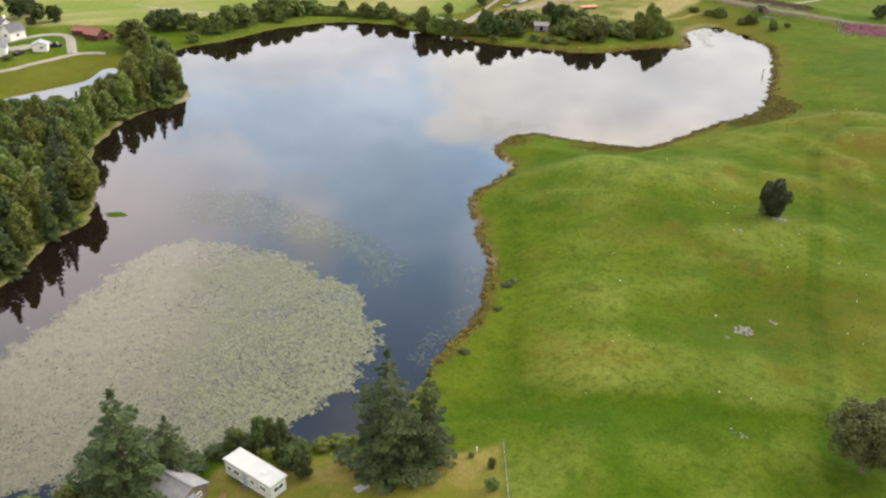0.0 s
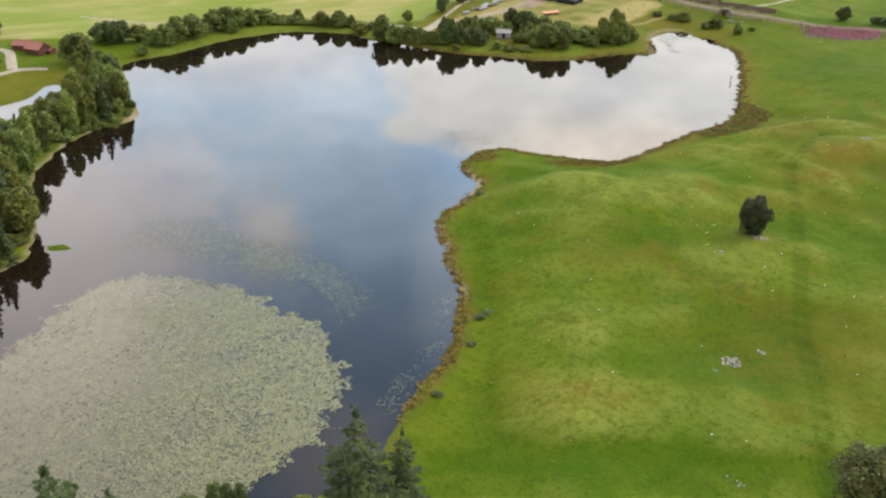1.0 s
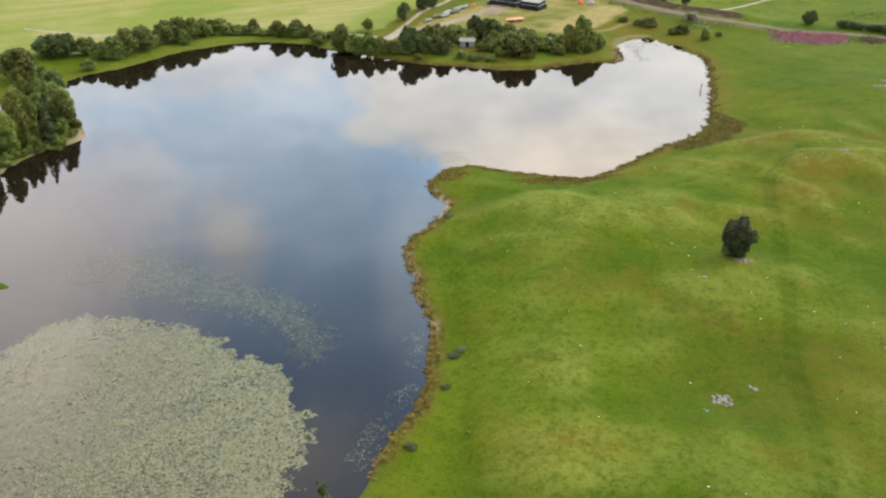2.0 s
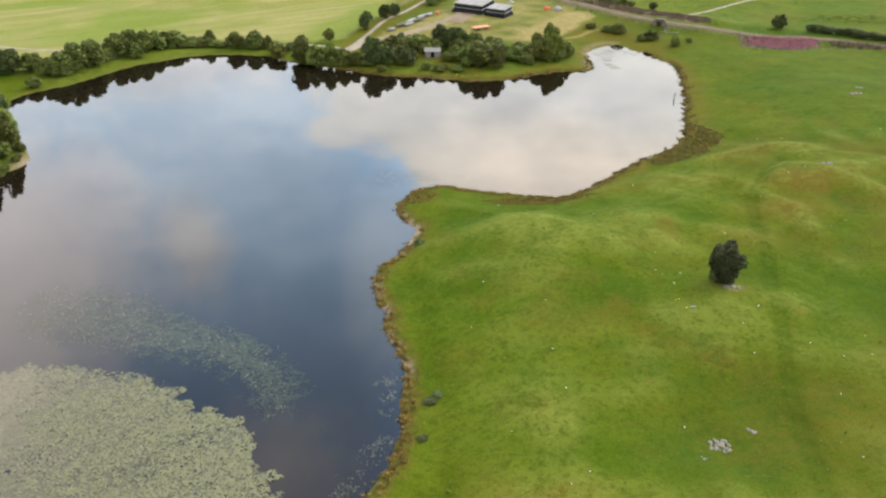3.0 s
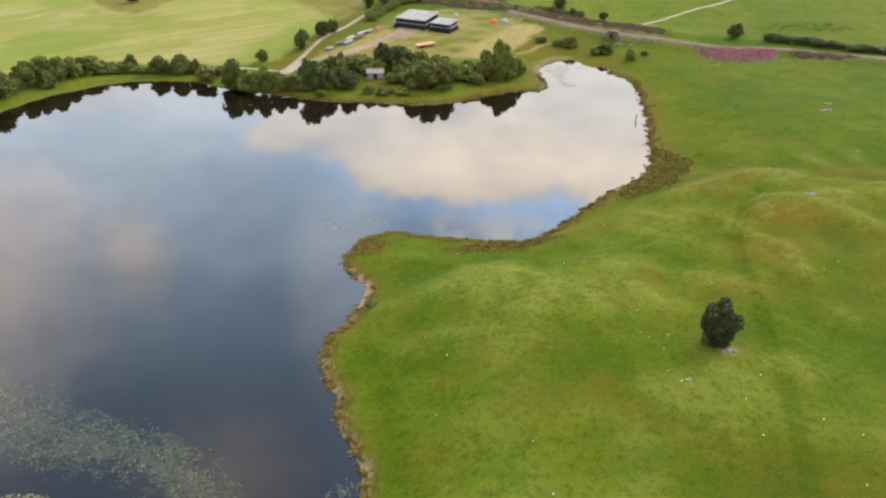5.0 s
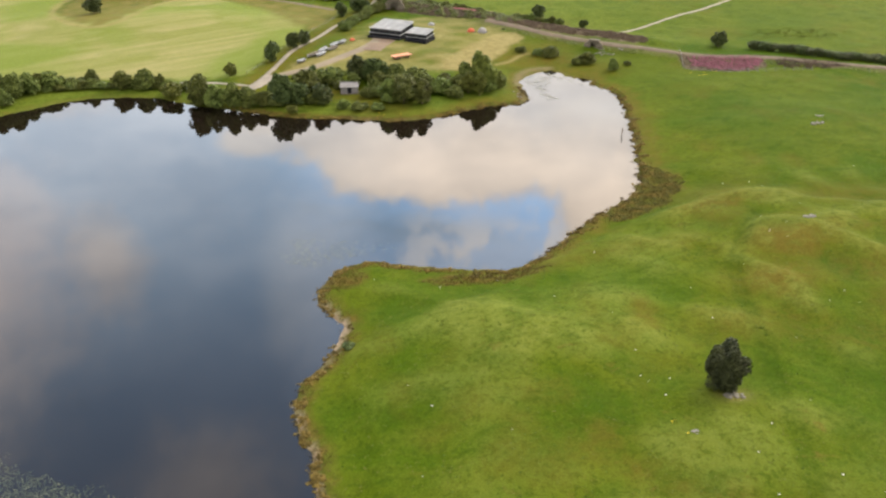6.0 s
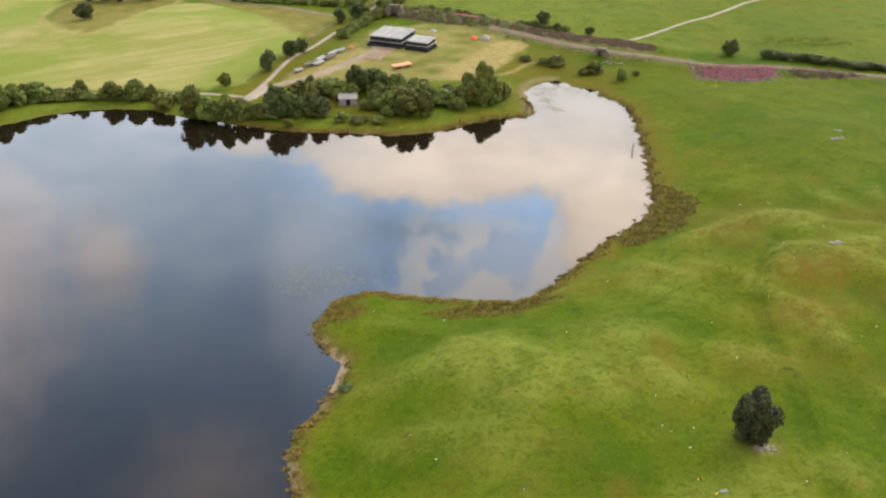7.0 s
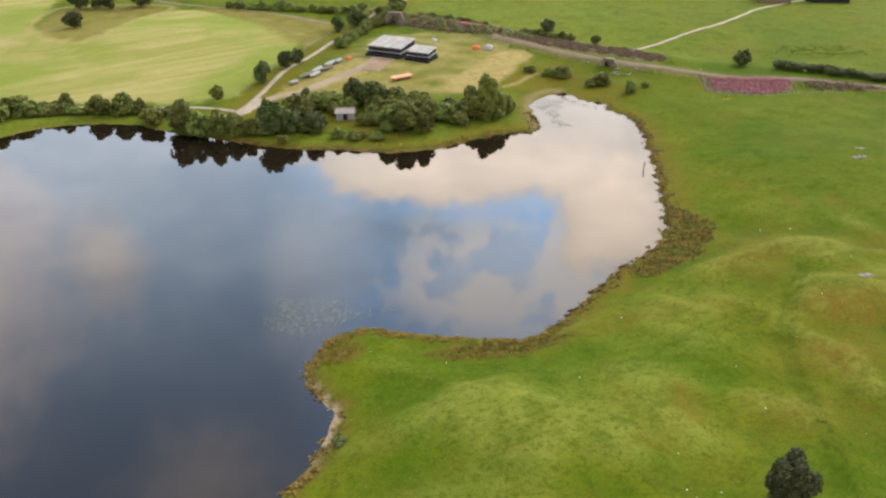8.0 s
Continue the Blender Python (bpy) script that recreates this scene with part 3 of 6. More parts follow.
HAY = [(-62, 378), (-30, 374), (0, 371), (10, 392), (22, 412), (26, 432), (30, 452), (12, 470), (-15, 500), (-40, 480), (-60, 462), (-75, 478), (-72, 505), (-90, 640), (-300, 640), (-260, 345), (-118, 338), (-80, 352)]
YARD = [(13, 372), (30, 392), (44, 412), (50, 428), (70, 440), (88, 440), (98, 420), (104, 405), (92, 388), (75, 372), (66, 362), (40, 366)]
KNOLL = [(-68.8, 462), (-72, 485), (-70, 500), (-62, 512), (-25, 508), (-34, 484), (-42, 453), (-49, 440), (-58, 443)]
ROUGH = [(-12, 507), (18, 487), (42, 470), (39, 443), (28, 422), (21, 437), (13, 459), (0, 483)]
rough_in = [-signed(GX, GY, spline(q, 4, True)) for q in (KNOLL, ROUGH)]
brown = np.maximum(0.85 * step(rough_in[0] + ruff, -1.5, 2.5), 0.85 * step(rough_in[1] + ruff, -2, 5)) * (0.8 + 0.3 * wave(GX, GY, 12, 78))
rim = np.exp(-((rough_in[0] + 2.0) / 1.6) ** 2)
mown = (1 - np.clip(1.3 * brown, 0, 1)) * step(-signed(GX, GY, spline(HAY, 6, True)) + ruff, -1.5, 1.5)
bare = step(-signed(GX, GY, spline(YARD, 4, True)) + 2 * ruff, -2, 3) * (0.46 + 0.3 * wave(GX, GY, 14, 31))
for q, v in (([(98, 410), (105, 403), (93, 385), (79, 368), (66, 364), (68, 374), (82, 392), (90, 402)], .95), ([(12, 369), (20, 379), (34, 391), (44, 402), (50, 392), (38, 378), (24, 371)], .8), ([(46, 384), (60, 372), (72, 366), (66, 362), (42, 368)], .5)):
    bare = np.maximum(bare, v * step(-signed(GX, GY, spline(q, 3, True)) + 0.7 * ruff, -1.2, 1.2))
bare = np.maximum(bare, 0.8 * np.exp(-(along(GX, GY, spline([(86, 371), (92, 374.5), (97, 380), (101, 383)], 2)) / 0.9) ** 2))
bare = np.maximum(bare, 0.8 * np.exp(-((GX - 68.5) / 2.2) ** 2 - ((GY - 173.4) / 1.5) ** 2))
east = step(GX, -8, 4) * step(GY, 118, 126) * (1 - step(GY, 338, 348))
marsh = east * (1 - step(GD + 0.5 * ruff + 0.5 * step(GX, 84, 96), 1.4, 3.6))
marsh = np.maximum(marsh, (1 - step(GD + ruff, 1.2, 3.0)) * 0.35)
for x, y, rx, ry in ((45, 224.5, 12, 3), (17, 229.5, 4.5, 4.5)):
    marsh = np.maximum(marsh, step(1.25 - np.hypot((GX - x) / rx, (GY - y) / ry) + 0.1 * ruff, 0, 0.4) * (GD > 0))
STAND = spline([(91, 270), (99, 274), (103.5, 266), (101, 258), (92.5, 248.5), (82, 243.5), (77, 245), (86, 256)], 2, True)
marsh = np.maximum(marsh, step(-signed(GX, GY, STAND) + 0.8 * ruff, -0.8, 0.8) * (GD > 0))
fen_w = step(-signed(GX, GY, [(-170, 230), (-130, 245), (-118, 275), (-100, 302), (-125, 300), (-150, 275), (-185, 262)]) + ruff, -2, 3)
mud = np.maximum(0.55 * (1 - step(GD + 0.5 * ruff, 0.2, 1.4)) * step(-GX, 75, 77) * step(GX, -98, -96) * step(GY, 120, 150) * (1 - step(GY, 275, 300)), (1 - step(GD + 0.3 * ruff, 0.3, 1.6)) * (0.06 + 0.2 * step(wave(GX, GY, 25, 41), 0.2, 0.9) * step(GX, 0, 5)))
for x, y in ((5.9, 177.5), (5.4, 169.5), (3.4, 186), (6.8, 160)):
    mud = np.maximum(mud, np.clip(1.8 * np.exp(-((GX - x) / 3) ** 2 - ((GY - y) / 2.6) ** 2), 0, 1) * (1 - step(GD, 0.6, 1.3)))
RIM = spline([(84, 330), (87.5, 345), (89.4, 356), (96, 365), (104, 367)], 2)
mud = np.maximum(mud, 0.45 * np.exp(-((along(GX, GY, RIM) + 0.3 * ruff) / 1.6) ** 2) * (GD > 0))
mud = np.maximum(mud, np.exp(-((GX + 79) / 2.6) ** 2 - ((GY - 259) / 5) ** 2) * (GD > 0))
cape = np.clip(1.6 * np.exp(-((GX - 11) / 6) ** 2 - ((GY - 212) / 10) ** 2), 0, 1)
beach = cape * (1 - step(GD, 0.9, 1.5))
mud = np.maximum(mud * (1 - cape), beach)
marsh = np.maximum(marsh, 0.9 * cape * (1 - step(GD + 0.5 * ruff, 2.6, 4.5))) * (1 - beach)
islet = np.hypot((GX + 72.4) / 1.6, GY - 178.2) < 3
marsh, mud = np.where(islet, 0, marsh), np.where(islet, 0, mud)
crowns = (1 - 0.8 * lush) * np.clip(0.55 * wave(GX, GY, 40, 51) + 0.35 * wave(GX, GY, 16, 52) - 0.15, 0, 0.8) * step(GX, 10, 20)
for x, y, rx, ry, s in ((90, 205, 7, 5, .8), (80, 192, 10, 5, .5), (98, 206, 6, 6, .8), (104, 216, 10, 6, .9), (66, 226, 20, 4, .5), (100, 374, 24, 12, .6), (106, 250, 14, 8, .5), (132, 240, 18, 8, .6), (100, 380, 18, 14, .7), (70, 134, 22, 12, .5), (130, 205, 18, 8, .6), ):
    crowns = np.maximum(crowns, s * np.exp(-((GX - x) / rx) ** 2 - ((GY - y) / ry) ** 2))
crowns = np.maximum(crowns, 0.9 * np.clip(brown, 0, 1))
crowns = np.maximum(crowns, 0.85 * np.exp(-((along(GX, GY, LANE) + 1.5 * ruff) / 6.5) ** 2))
verge = step(GY, 318, 326) * step(-GX, -92, -84) * (1 - step(GD + ruff, 9, 15)) * step(GX, -100, -90)
crowns = np.maximum(crowns, 0.75 * (1 - step(GD + 1.6 * ruff, 3.0, 8.5)) * step(GX, 30, 70) * (1 - step(GY, 362, 372)))
patch = 1 + 0.5 * wave(GX, GY, 8, 75)
bracken, pale = 0 * GX, 0 * GX
HILL_BRACKEN = [(57, 152, 4, 3.5, .8), (63, 148, 5, 3, .9), (70.5, 143, 5, 3.5, .85), (52, 156, 4, 3, .6), (48, 160, 4, 3, .5), (41, 179, 6, 4, .4), (46, 169, 5, 4, .5), (17, 158, 4, 5, .4), (26, 144, 5, 3, .35), (99, 186, 7, 5, .6), (24, 122, 9, 4, .7), (55, 133, 5, 3, .3)]
EAST_BRACKEN = [(103, 216, 7, 5, 1.0), (93, 202, 4, 5, .8), (101, 240, 9, 3.5, .9), (122, 221, 9, 3, .6), (90, 190, 8, 8, .4), (112, 206, 9, 5, .6), (86, 220, 4, 4, .4), (106, 374, 14, 7, .8), (120, 361, 8, 8, .7), (95, 376, 9, 7, .7), (112, 390, 10, 6, .5)]
for x, y, rx, ry, q in HILL_BRACKEN + EAST_BRACKEN:
    bracken = np.maximum(bracken, q * patch * np.exp(-((GX - x) / rx) ** 2 - ((GY - y) / ry) ** 2))
for x, y, rx, ry, q in ((28, 148, 7, 5, .6), (40, 145, 5, 4, .65), (20, 150, 4, 8, .4), (67, 158, 5, 4, .6), (79, 155, 7, 4, .5), (57, 189, 8, 5, .6), (17, 202, 4, 3, .7), (30, 204, 9, 4, .75), (42, 203, 10, 5, .7), (52, 207, 10, 6, .7), (31, 125, 4, 3, .5), (34, 100, 7, 3, .6), (64, 206, 7, 9, .5), (74, 222, 9, 8, .6), (60, 228, 8, 3, .6), (84, 232, 9, 4, .5)):
    pale = np.maximum(pale, q * patch * np.exp(-((GX - x) / rx) ** 2 - ((GY - y) / ry) ** 2))
far_field = step(signed(GX, GY, np.concatenate([RAIL[RAIL[:, 0] > 118], BANK[::-1][4:], [(56, 482), (40, 700), (-400, 700), (-400, 40), (400, 40), (400, 250)]])), 2, 10) * step(GX, 60, 75)
pale = np.maximum(pale, (0.9 - 0.45 * step(GX, 140, 190)) * far_field * (1 - 0.5 * np.exp(-((GX - 212) / 24) ** 2 - ((GY - 392) / 12) ** 2)))
crest, lush = crest * (1 - 0.8 * far_field), lush * (1 - 0.85 * far_field)
pale = np.maximum(pale, 0.75 * verge)
STRIP = [(66, 456), (79, 443), (97, 428), (107, 415), (119, 404), (134, 393), (147, 384), (149, 404), (147, 412), (128, 422), (110, 434), (96, 449), (78, 470), (69, 475)]
PLOT = [(153, 369), (150, 361), (147.9, 354), (151, 350.5), (158, 346.5), (167, 345.5), (176, 349), (180, 356), (196, 341), (203, 341), (198, 349), (184, 358), (166, 364)]
heath = np.maximum(step(-signed(GX, GY, spline(STRIP, 4, True)) + 0.8 * ruff, -1, 1), step(-signed(GX, GY, spline(PLOT, 4, True)) + 0.4 * ruff, -0.7, 0.7))
heath = np.clip(np.maximum(heath, 0.5 * np.exp(-(along(GX, GY, RAIL) / 4.5) ** 4)) * (0.9 + 0.3 * wave(GX, GY, 7, 76)), 0, 1)
TRACKS = [GULLY, [(120, 190), (108, 178), (96, 172)]]
trodden = 0
for q in TRACKS:
    dd = along(GX, GY, spline(q, 3))
    trodden = np.maximum(trodden, np.exp(-((dd - 0.8) / 0.55) ** 2))
LAWN = [(-34, 88), (-30, 97), (-18, 99), (-9, 101), (0, 100.5), (8, 101.5), (8.5, 84), (-34, 80)]
lawn = step(-signed(GX, GY, LAWN), -0.6, 0.6)
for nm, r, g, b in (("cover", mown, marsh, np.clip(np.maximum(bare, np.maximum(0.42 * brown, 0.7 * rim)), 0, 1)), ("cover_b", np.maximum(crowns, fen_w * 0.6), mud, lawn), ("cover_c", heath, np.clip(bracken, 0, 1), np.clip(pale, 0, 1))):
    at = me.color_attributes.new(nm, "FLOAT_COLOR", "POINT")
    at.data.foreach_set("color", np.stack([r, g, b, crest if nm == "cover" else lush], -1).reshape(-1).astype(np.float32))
me.attributes.new("trodden", "FLOAT", "POINT").data.foreach_set("value", trodden.reshape(-1).astype(np.float32))
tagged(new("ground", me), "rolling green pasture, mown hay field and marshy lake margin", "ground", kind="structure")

wx0, wx1, wy0, wy1 = -132, 121, 82, 372
tagged(new("water", mesh_of("water", [(wx0, wy0, 0), (wx1, wy0, 0), (wx1, wy1, 0), (wx0, wy1, 0)], [(0, 1, 2, 3)], M_WATER)), "calm dark lake water mirroring a cloudy sky", "water", kind="structure")


def ribbon(name, line, width, mat, label, category, lift=0.13, fray=0.25):
    """A track laid on the ground."""
    line = np.asarray(line)
    tan = np.gradient(line, axis=0)
    tan /= np.linalg.norm(tan, axis=1)[:, None] + 1e-9
    nor = np.stack([-tan[:, 1], tan[:, 0]], 1)
    cols = [-0.5, -0.3, 0, 0.3, 0.5]
    vs, fs = [], []
    for i, (c, n) in enumerate(zip(line, nor)):
        for s in cols:
            wgl = fray * (random.random() - 0.5) if abs(s) == 0.5 else 0
            q = c + n * (s * width + wgl)
            vs.append((q[0], q[1], zed(*q) + (lift if abs(s) < 0.5 else -0.12)))
        if i:
            for j in range(4):
                a = (i - 1) * 5 + j
                fs.append((a, a + 1, a + 6, a + 5))
    return tagged(new(name, mesh_of(name, vs, fs, mat, True)), label, category, kind="structure")


road = ribbon("road", LANE, 2.2, M_GRAVEL, "pale gravel farm lane beside the hay field", "road")
ribbon("road_shore", spline([(-130, 372), (-95, 362), (-64, 371), (-46, 373.5), (-33, 371), (-12, 367), (2, 360)], 3), 1.8, M_GRAVEL, "narrow gravel track along the lake hedge", "road")
ribbon("road_yard", spline([(4, 359), (12, 368), (24, 373), (35, 382), (46, 393), (50, 402)], 3), 5.0, M_DRIVE, "worn pale drive to the dark building", "road")
ribbon("road_farm", spline([(144, 408), (158, 416), (172, 424), (190, 435), (208, 447), (231, 465), (260, 478)], 4), 2.0, M_GRAVEL, "pale gravel lane across the far pasture", "road")
ribbon("trackbed", RAIL, 4.0, M_BALLAST, "brown gravel bed of an old railway on a low bank", "trackbed", 0.2, 0.6)
ribbon("road_houses", spline([(-185, 262), (-160, 270), (-142, 277.5), (-134, 288), (-126, 299.5), (-118, 302)], 3), 3.0, M_GRAVEL, "pale drive past the white houses", "road")
ribbon("road_barn", spline([(-128, 299), (-131, 306), (-137, 318), (-146, 318), (-156, 306)], 3), 4.0, M_GRAVEL, "pale drive bending up to the red barn", "road")
ribbon("trackbed_west", spline([(-60, 540), (-25, 517), (-5, 503), (12, 491), (27, 479), (41, 464)], 4), 2.6, M_BALLAST, "brown dry strip of the old railway beyond the hay field", "trackbed", 0.15, 1.5)
ribbon("road_apron", spline([(-156, 300), (-149, 300), (-143, 304), (-138, 308)], 2), 7.0, M_GRAVEL, "pale gravel apron between the white houses", "road", 0.12, 0.8)
ribbon("road_junction", spline([(-3, 353.5), (3, 358), (8, 364), (10, 369)], 1.5), 5.0, M_GRAVEL, "wide pale gravel where the lane meets the shore track", "road", 0.16, 0.8)

# ---------------------------------------------------------------- plants
def cards(pos, nor, size, rng, stretch=1.0):
    """Small leaves: one three-cornered blade at each place, facing nor."""
    n = len(pos)
    nor = nor / (np.linalg.norm(nor, axis=1)[:, None] + 1e-9)
    ref = rng.normal(size=(n, 3))
    a = np.cross(nor, ref)
    a /= np.linalg.norm(a, axis=1)[:, None] + 1e-9
    b = np.cross(nor, a)
    s = size * rng.uniform(0.6, 1.3, (n, 1))
    bend = nor * s * 0.25
    return np.stack([pos - a * s * stretch - b * s * 0.5, pos + b * s * 0.9 + bend, pos + a * s * stretch - b * s * 0.5 - bend], 1).reshape(-1, 3)


def crown_round(seed, wid, low, high, lobes, leaves, size, top=1.0):
    """Leaf clumps on the skins of many overlapping lobes."""
    rng = np.random.RandomState(seed)
    c, hz = (low + high) / 2, (high - low) / 2
    ps, ns = [], []
    cent = []
    for i in range(lobes):
        while True:
            q = rng.uniform(-1, 1, 3)
            if np.linalg.norm(q) < 0.92:
                break
        k = 1 - 0.35 * max(q[2], 0) * top
        r = rng.uniform(0.15, 0.31) if lobes > 30 else rng.uniform(0.26, 0.44)
        cent.append((np.array([q[0] * wid / 2 * 0.76 * k, q[1] * wid / 2 * 0.76 * k, c + q[2] * hz * 0.78]), r * np.array([wid / 2, wid / 2, hz * 1.05])))
    for ce, r in cent:
        m = int(leaves / lobes * min(2.0, (r[0] / (0.24 * wid / 2)) ** 1.3) if lobes > 30 else leaves / lobes)
        d = rng.normal(size=(m, 3))
        d /= np.linalg.norm(d, axis=1)[:, None]
        d[:, 2] = np.where(d[:, 2] < -0.55, -d[:, 2], d[:, 2])
        rad = rng.uniform(0.72, 1.12, (m, 1))
        ps.append(ce + d * r * rad)
        ns.append(d + rng.normal(size=(m, 3)) * 0.8 + np.array([0, 0, 0.35]))
    p, q = np.concatenate(ps), np.concatenate(ns)
    p[:, 2] = np.where(p[:, 2] < 0.1, 0.1 + 0.4 * rng.random_sample(len(p)), p[:, 2])
    return cards(p, q, size, rng)


def limbs(seed, wid, low, high, r):
    rng = np.random.RandomState(seed + 50)
    bm = bmesh.new()
    tube(bm, (0, 0, -0.4), (0.05, 0.02, low), r, r * 0.8)
    tube(bm, (0.05, 0.02, low), (0.15, -0.1, high * 0.75), r * 0.8, r * 0.2, 6)
    for i in range(6):
        a, z = i * 1.05 + rng.uniform(-.3, .3), low + (high - low) * rng.uniform(0.05, 0.5)
        e = rng.uniform(0.25, 0.38) * wid
        tube(bm, (0.05, 0, z), (math.cos(a) * e, math.sin(a) * e, z + e * rng.uniform(0.5, 1.0)), r * 0.45, r * 0.12, 5)
    return bm


def crown_spruce(seed, wid, high, whorls, arms, size, skirt=0.06, dense=20):
    """Tiers of flat drooping boughs with open gaps between them."""
    rng = np.random.RandomState(seed)
    ps, ns = [], []
    for i in range(whorls):
        t = i / (whorls - 1)
        z = high * (skirt + (0.97 - skirt) * t ** 0.93)
        r = wid / 2 * (1 - t) ** 0.72 * rng.uniform(0.85, 1.08) + 0.25
        n = max(5, int(arms * (1 - 0.55 * t)))
        turn = rng.uniform(0, 6.283)
        for j in range(n):
            a = turn + (j + rng.uniform(-0.35, 0.35)) * 6.283 / n
            rr = r * rng.uniform(0.62, 1.2)
            zz = z + rng.normal() * 0.006 * high
            m = max(6, int(rr * dense))
            f = np.sqrt(rng.uniform(0.05, 1, m))
            dip = rng.uniform(0.34, 0.44)
            droop = -dip * rr * f ** 1.3 + 0.16 * rr * f ** 5
            side = rng.uniform(-1, 1, m) * rr * (0.10 + 0.30 * f * (1.12 - f))
            ca, sa = math.cos(a), math.sin(a)
            hang = -np.abs(rng.normal(size=m)) * 0.10 - 0.18 * np.abs(side)
            ps.append(np.stack([ca * rr * f - sa * side, sa * rr * f + ca * side, zz + droop + hang], 1))
            ns.append(np.stack([rng.normal(size=m) * 0.3 + ca * 0.35, rng.normal(size=m) * 0.3 + sa * 0.35, np.full(m, 0.9)], 1))
    tip = rng.normal(size=(60, 3)) * np.array([0.16, 0.16, 0.5]) + np.array([0, 0, high * 0.97])
    ps.append(tip)
    ns.append(rng.normal(size=(60, 3)))
    return cards(np.concatenate(ps), np.concatenate(ns), size, rng, 1.15)


PLANTS = {}


def plant_mesh(kind, v):
    """Trunk and crown meshes of a kind, with the width and height they were made for."""
    key = (kind, v)
    if key in PLANTS:
        return PLANTS[key]
    s = 100 + v * 7 + sum(map(ord, kind))
    if kind == "tree":
        wid, high, mat = 8.0, 9.0, M_LEAF
        lv, tr = crown_round(s, wid, -0.8, high, 46, 6000, 0.27), limbs(s, wid, 1.8, high, 0.26)
    elif kind == "dark_tree":
        wid, high, mat = 8.0, 9.0, M_LEAF_DARK
        lv, tr = crown_round(s, wid, -0.8, high, 44, 6000, 0.27), limbs(s, wid, 1.6, high, 0.26)
    elif kind == "birch":
        wid, high, mat = 5.6, 10.5, M_LEAF_FRESH
        lv, tr = crown_round(s, wid, -0.4, high, 44, 5600, 0.23, 2.2), limbs(s, wid, 1.6, high, 0.16)
    elif kind == "bush":
        wid, high, mat = 7.0, 4.6, M_LEAF
        lv, tr = crown_round(s, wid, -0.6, high, 34, 3000, 0.28, 0.6), limbs(s, wid, 0.5, high, 0.12)
    elif kind == "grey_bush":
        wid, high, mat = 3.0, 1.4, M_LEAF_PALE
        lv, tr = crown_round(s, wid, -0.3, high, 26, 2600, 0.12, 0.4), limbs(s, wid, 0.3, high, 0.05)
    elif kind == "fresh_bush":
        wid, high, mat = 5.0, 4.0, M_LEAF_FRESH
        lv, tr = crown_round(s, wid, -0.5, high, 32, 3400, 0.24, 0.4), limbs(s, wid, 0.5, high, 0.1)
    elif kind == "grey_tree":
        wid, high, mat = 9.5, 13.0, M_LEAF_GREY
        lv, tr = crown_round(s, wid, 0.0, high, 60, 28000, 0.15), limbs(s, wid, 2.2, high, 0.3)
    elif kind == "lone_tree":
        wid, high, mat = 7.2, 9.4, M_LEAF_LONE
        lv, tr = crown_round(s, wid, -0.9, high, 56, 25000, 0.17, 0.1), limbs(s, wid, 1.4, high, 0.3)
    elif kind == "cypress":
        wid, high, mat = 2.9, 7.5, M_LEAF_DARK
        lv, tr = crown_round(s, wid, 0.2, high, 34, 7000, 0.15, 2.3), limbs(s, wid * 0.5, 0.6, high, 0.12)
    elif kind == "spruce":
        wid, high, mat = 9.5, 18.5, M_NEEDLE
        lv, tr = crown_spruce(s, wid, high, 11, 15, 0.17, 0.06, 40), tube(bmesh.new(), (0, 0, -0.4), (0, 0, 18.2), 0.32, 0.04)
    else:
        wid, high, mat = 6.0, 11.5, M_NEEDLE
        lv, tr = crown_spruce(s, wid, high, 13, 12, 0.30, 0.05, 12), tube(bmesh.new(), (0, 0, -0.4), (0, 0, 11.2), 0.22, 0.04)
    tm = bpy.data.meshes.new("trunk")
    tr.to_mesh(tm)
    tr.free()
    tm.materials.append(M_BARK)
    PLANTS[key] = (tm, quads("crown", lv, mat, 3), wid, high)
    return PLANTS[key]


LABELS = {
    "tree": ("broadleaf_tree", "mid-green broadleaf tree with a dense uneven crown", "tree"),
    "dark_tree": ("broadleaf_tree", "dark green broadleaf tree with a full crown", "tree"),
    "birch": ("birch_tree", "light green birch with a loose narrow crown", "tree"),
    "bush": ("bush", "dense green willow bush growing near the lake", "bush"),
    "fresh_bush": ("bush", "light green rounded bush standing in grass", "bush"),
    "grey_bush": ("bush", "low grey-green bush on the lake bank", "bush"),
    "grey_tree": ("broadleaf_tree", "grey-green broadleaf tree standing in the pasture", "tree"),
    "lone_tree": ("broadleaf_tree", "dark compact lone tree with pale stones at its foot", "tree"),
    "cypress": ("cypress", "narrow dark upright cypress beside the caravan", "tree"),
    "spruce": ("spruce_tree", "tall dark spruce with drooping tiered branches", "tree"),
    "young_spruce": ("spruce_tree", "pointed dark conifer with tiered branches", "tree"),
}
count = 0


def behind(b):
    """A row x, y, width, height whose x, y is the near edge of the crown: moves it back to the trunk."""
    return b[0] + 0.03 * b[2], b[1] + 0.36 * b[2], b[2], b[3]


def plant(kind, x, y, wid, high, group=""):
    global count
    count += 1
    v = count % (2 if kind in ("spruce", "young_spruce", "cypress", "fresh_bush") else 3 if kind not in ("grey_tree", "lone_tree") else 1)
    tm, cm, w0, h0 = plant_mesh(kind, v)
    nm, label, cat = LABELS[kind]
    r = random.Random(count)
    ob = thing(nm, x, y, zed(x, y) - 0.05, r.uniform(0, 360), label, cat, group, (1.12 * wid / w0, 1.12 * wid / w0, 1.04 * high / h0))
    part("trunk", tm, None, ob)
    part("crown", cm, None, ob)
    return ob


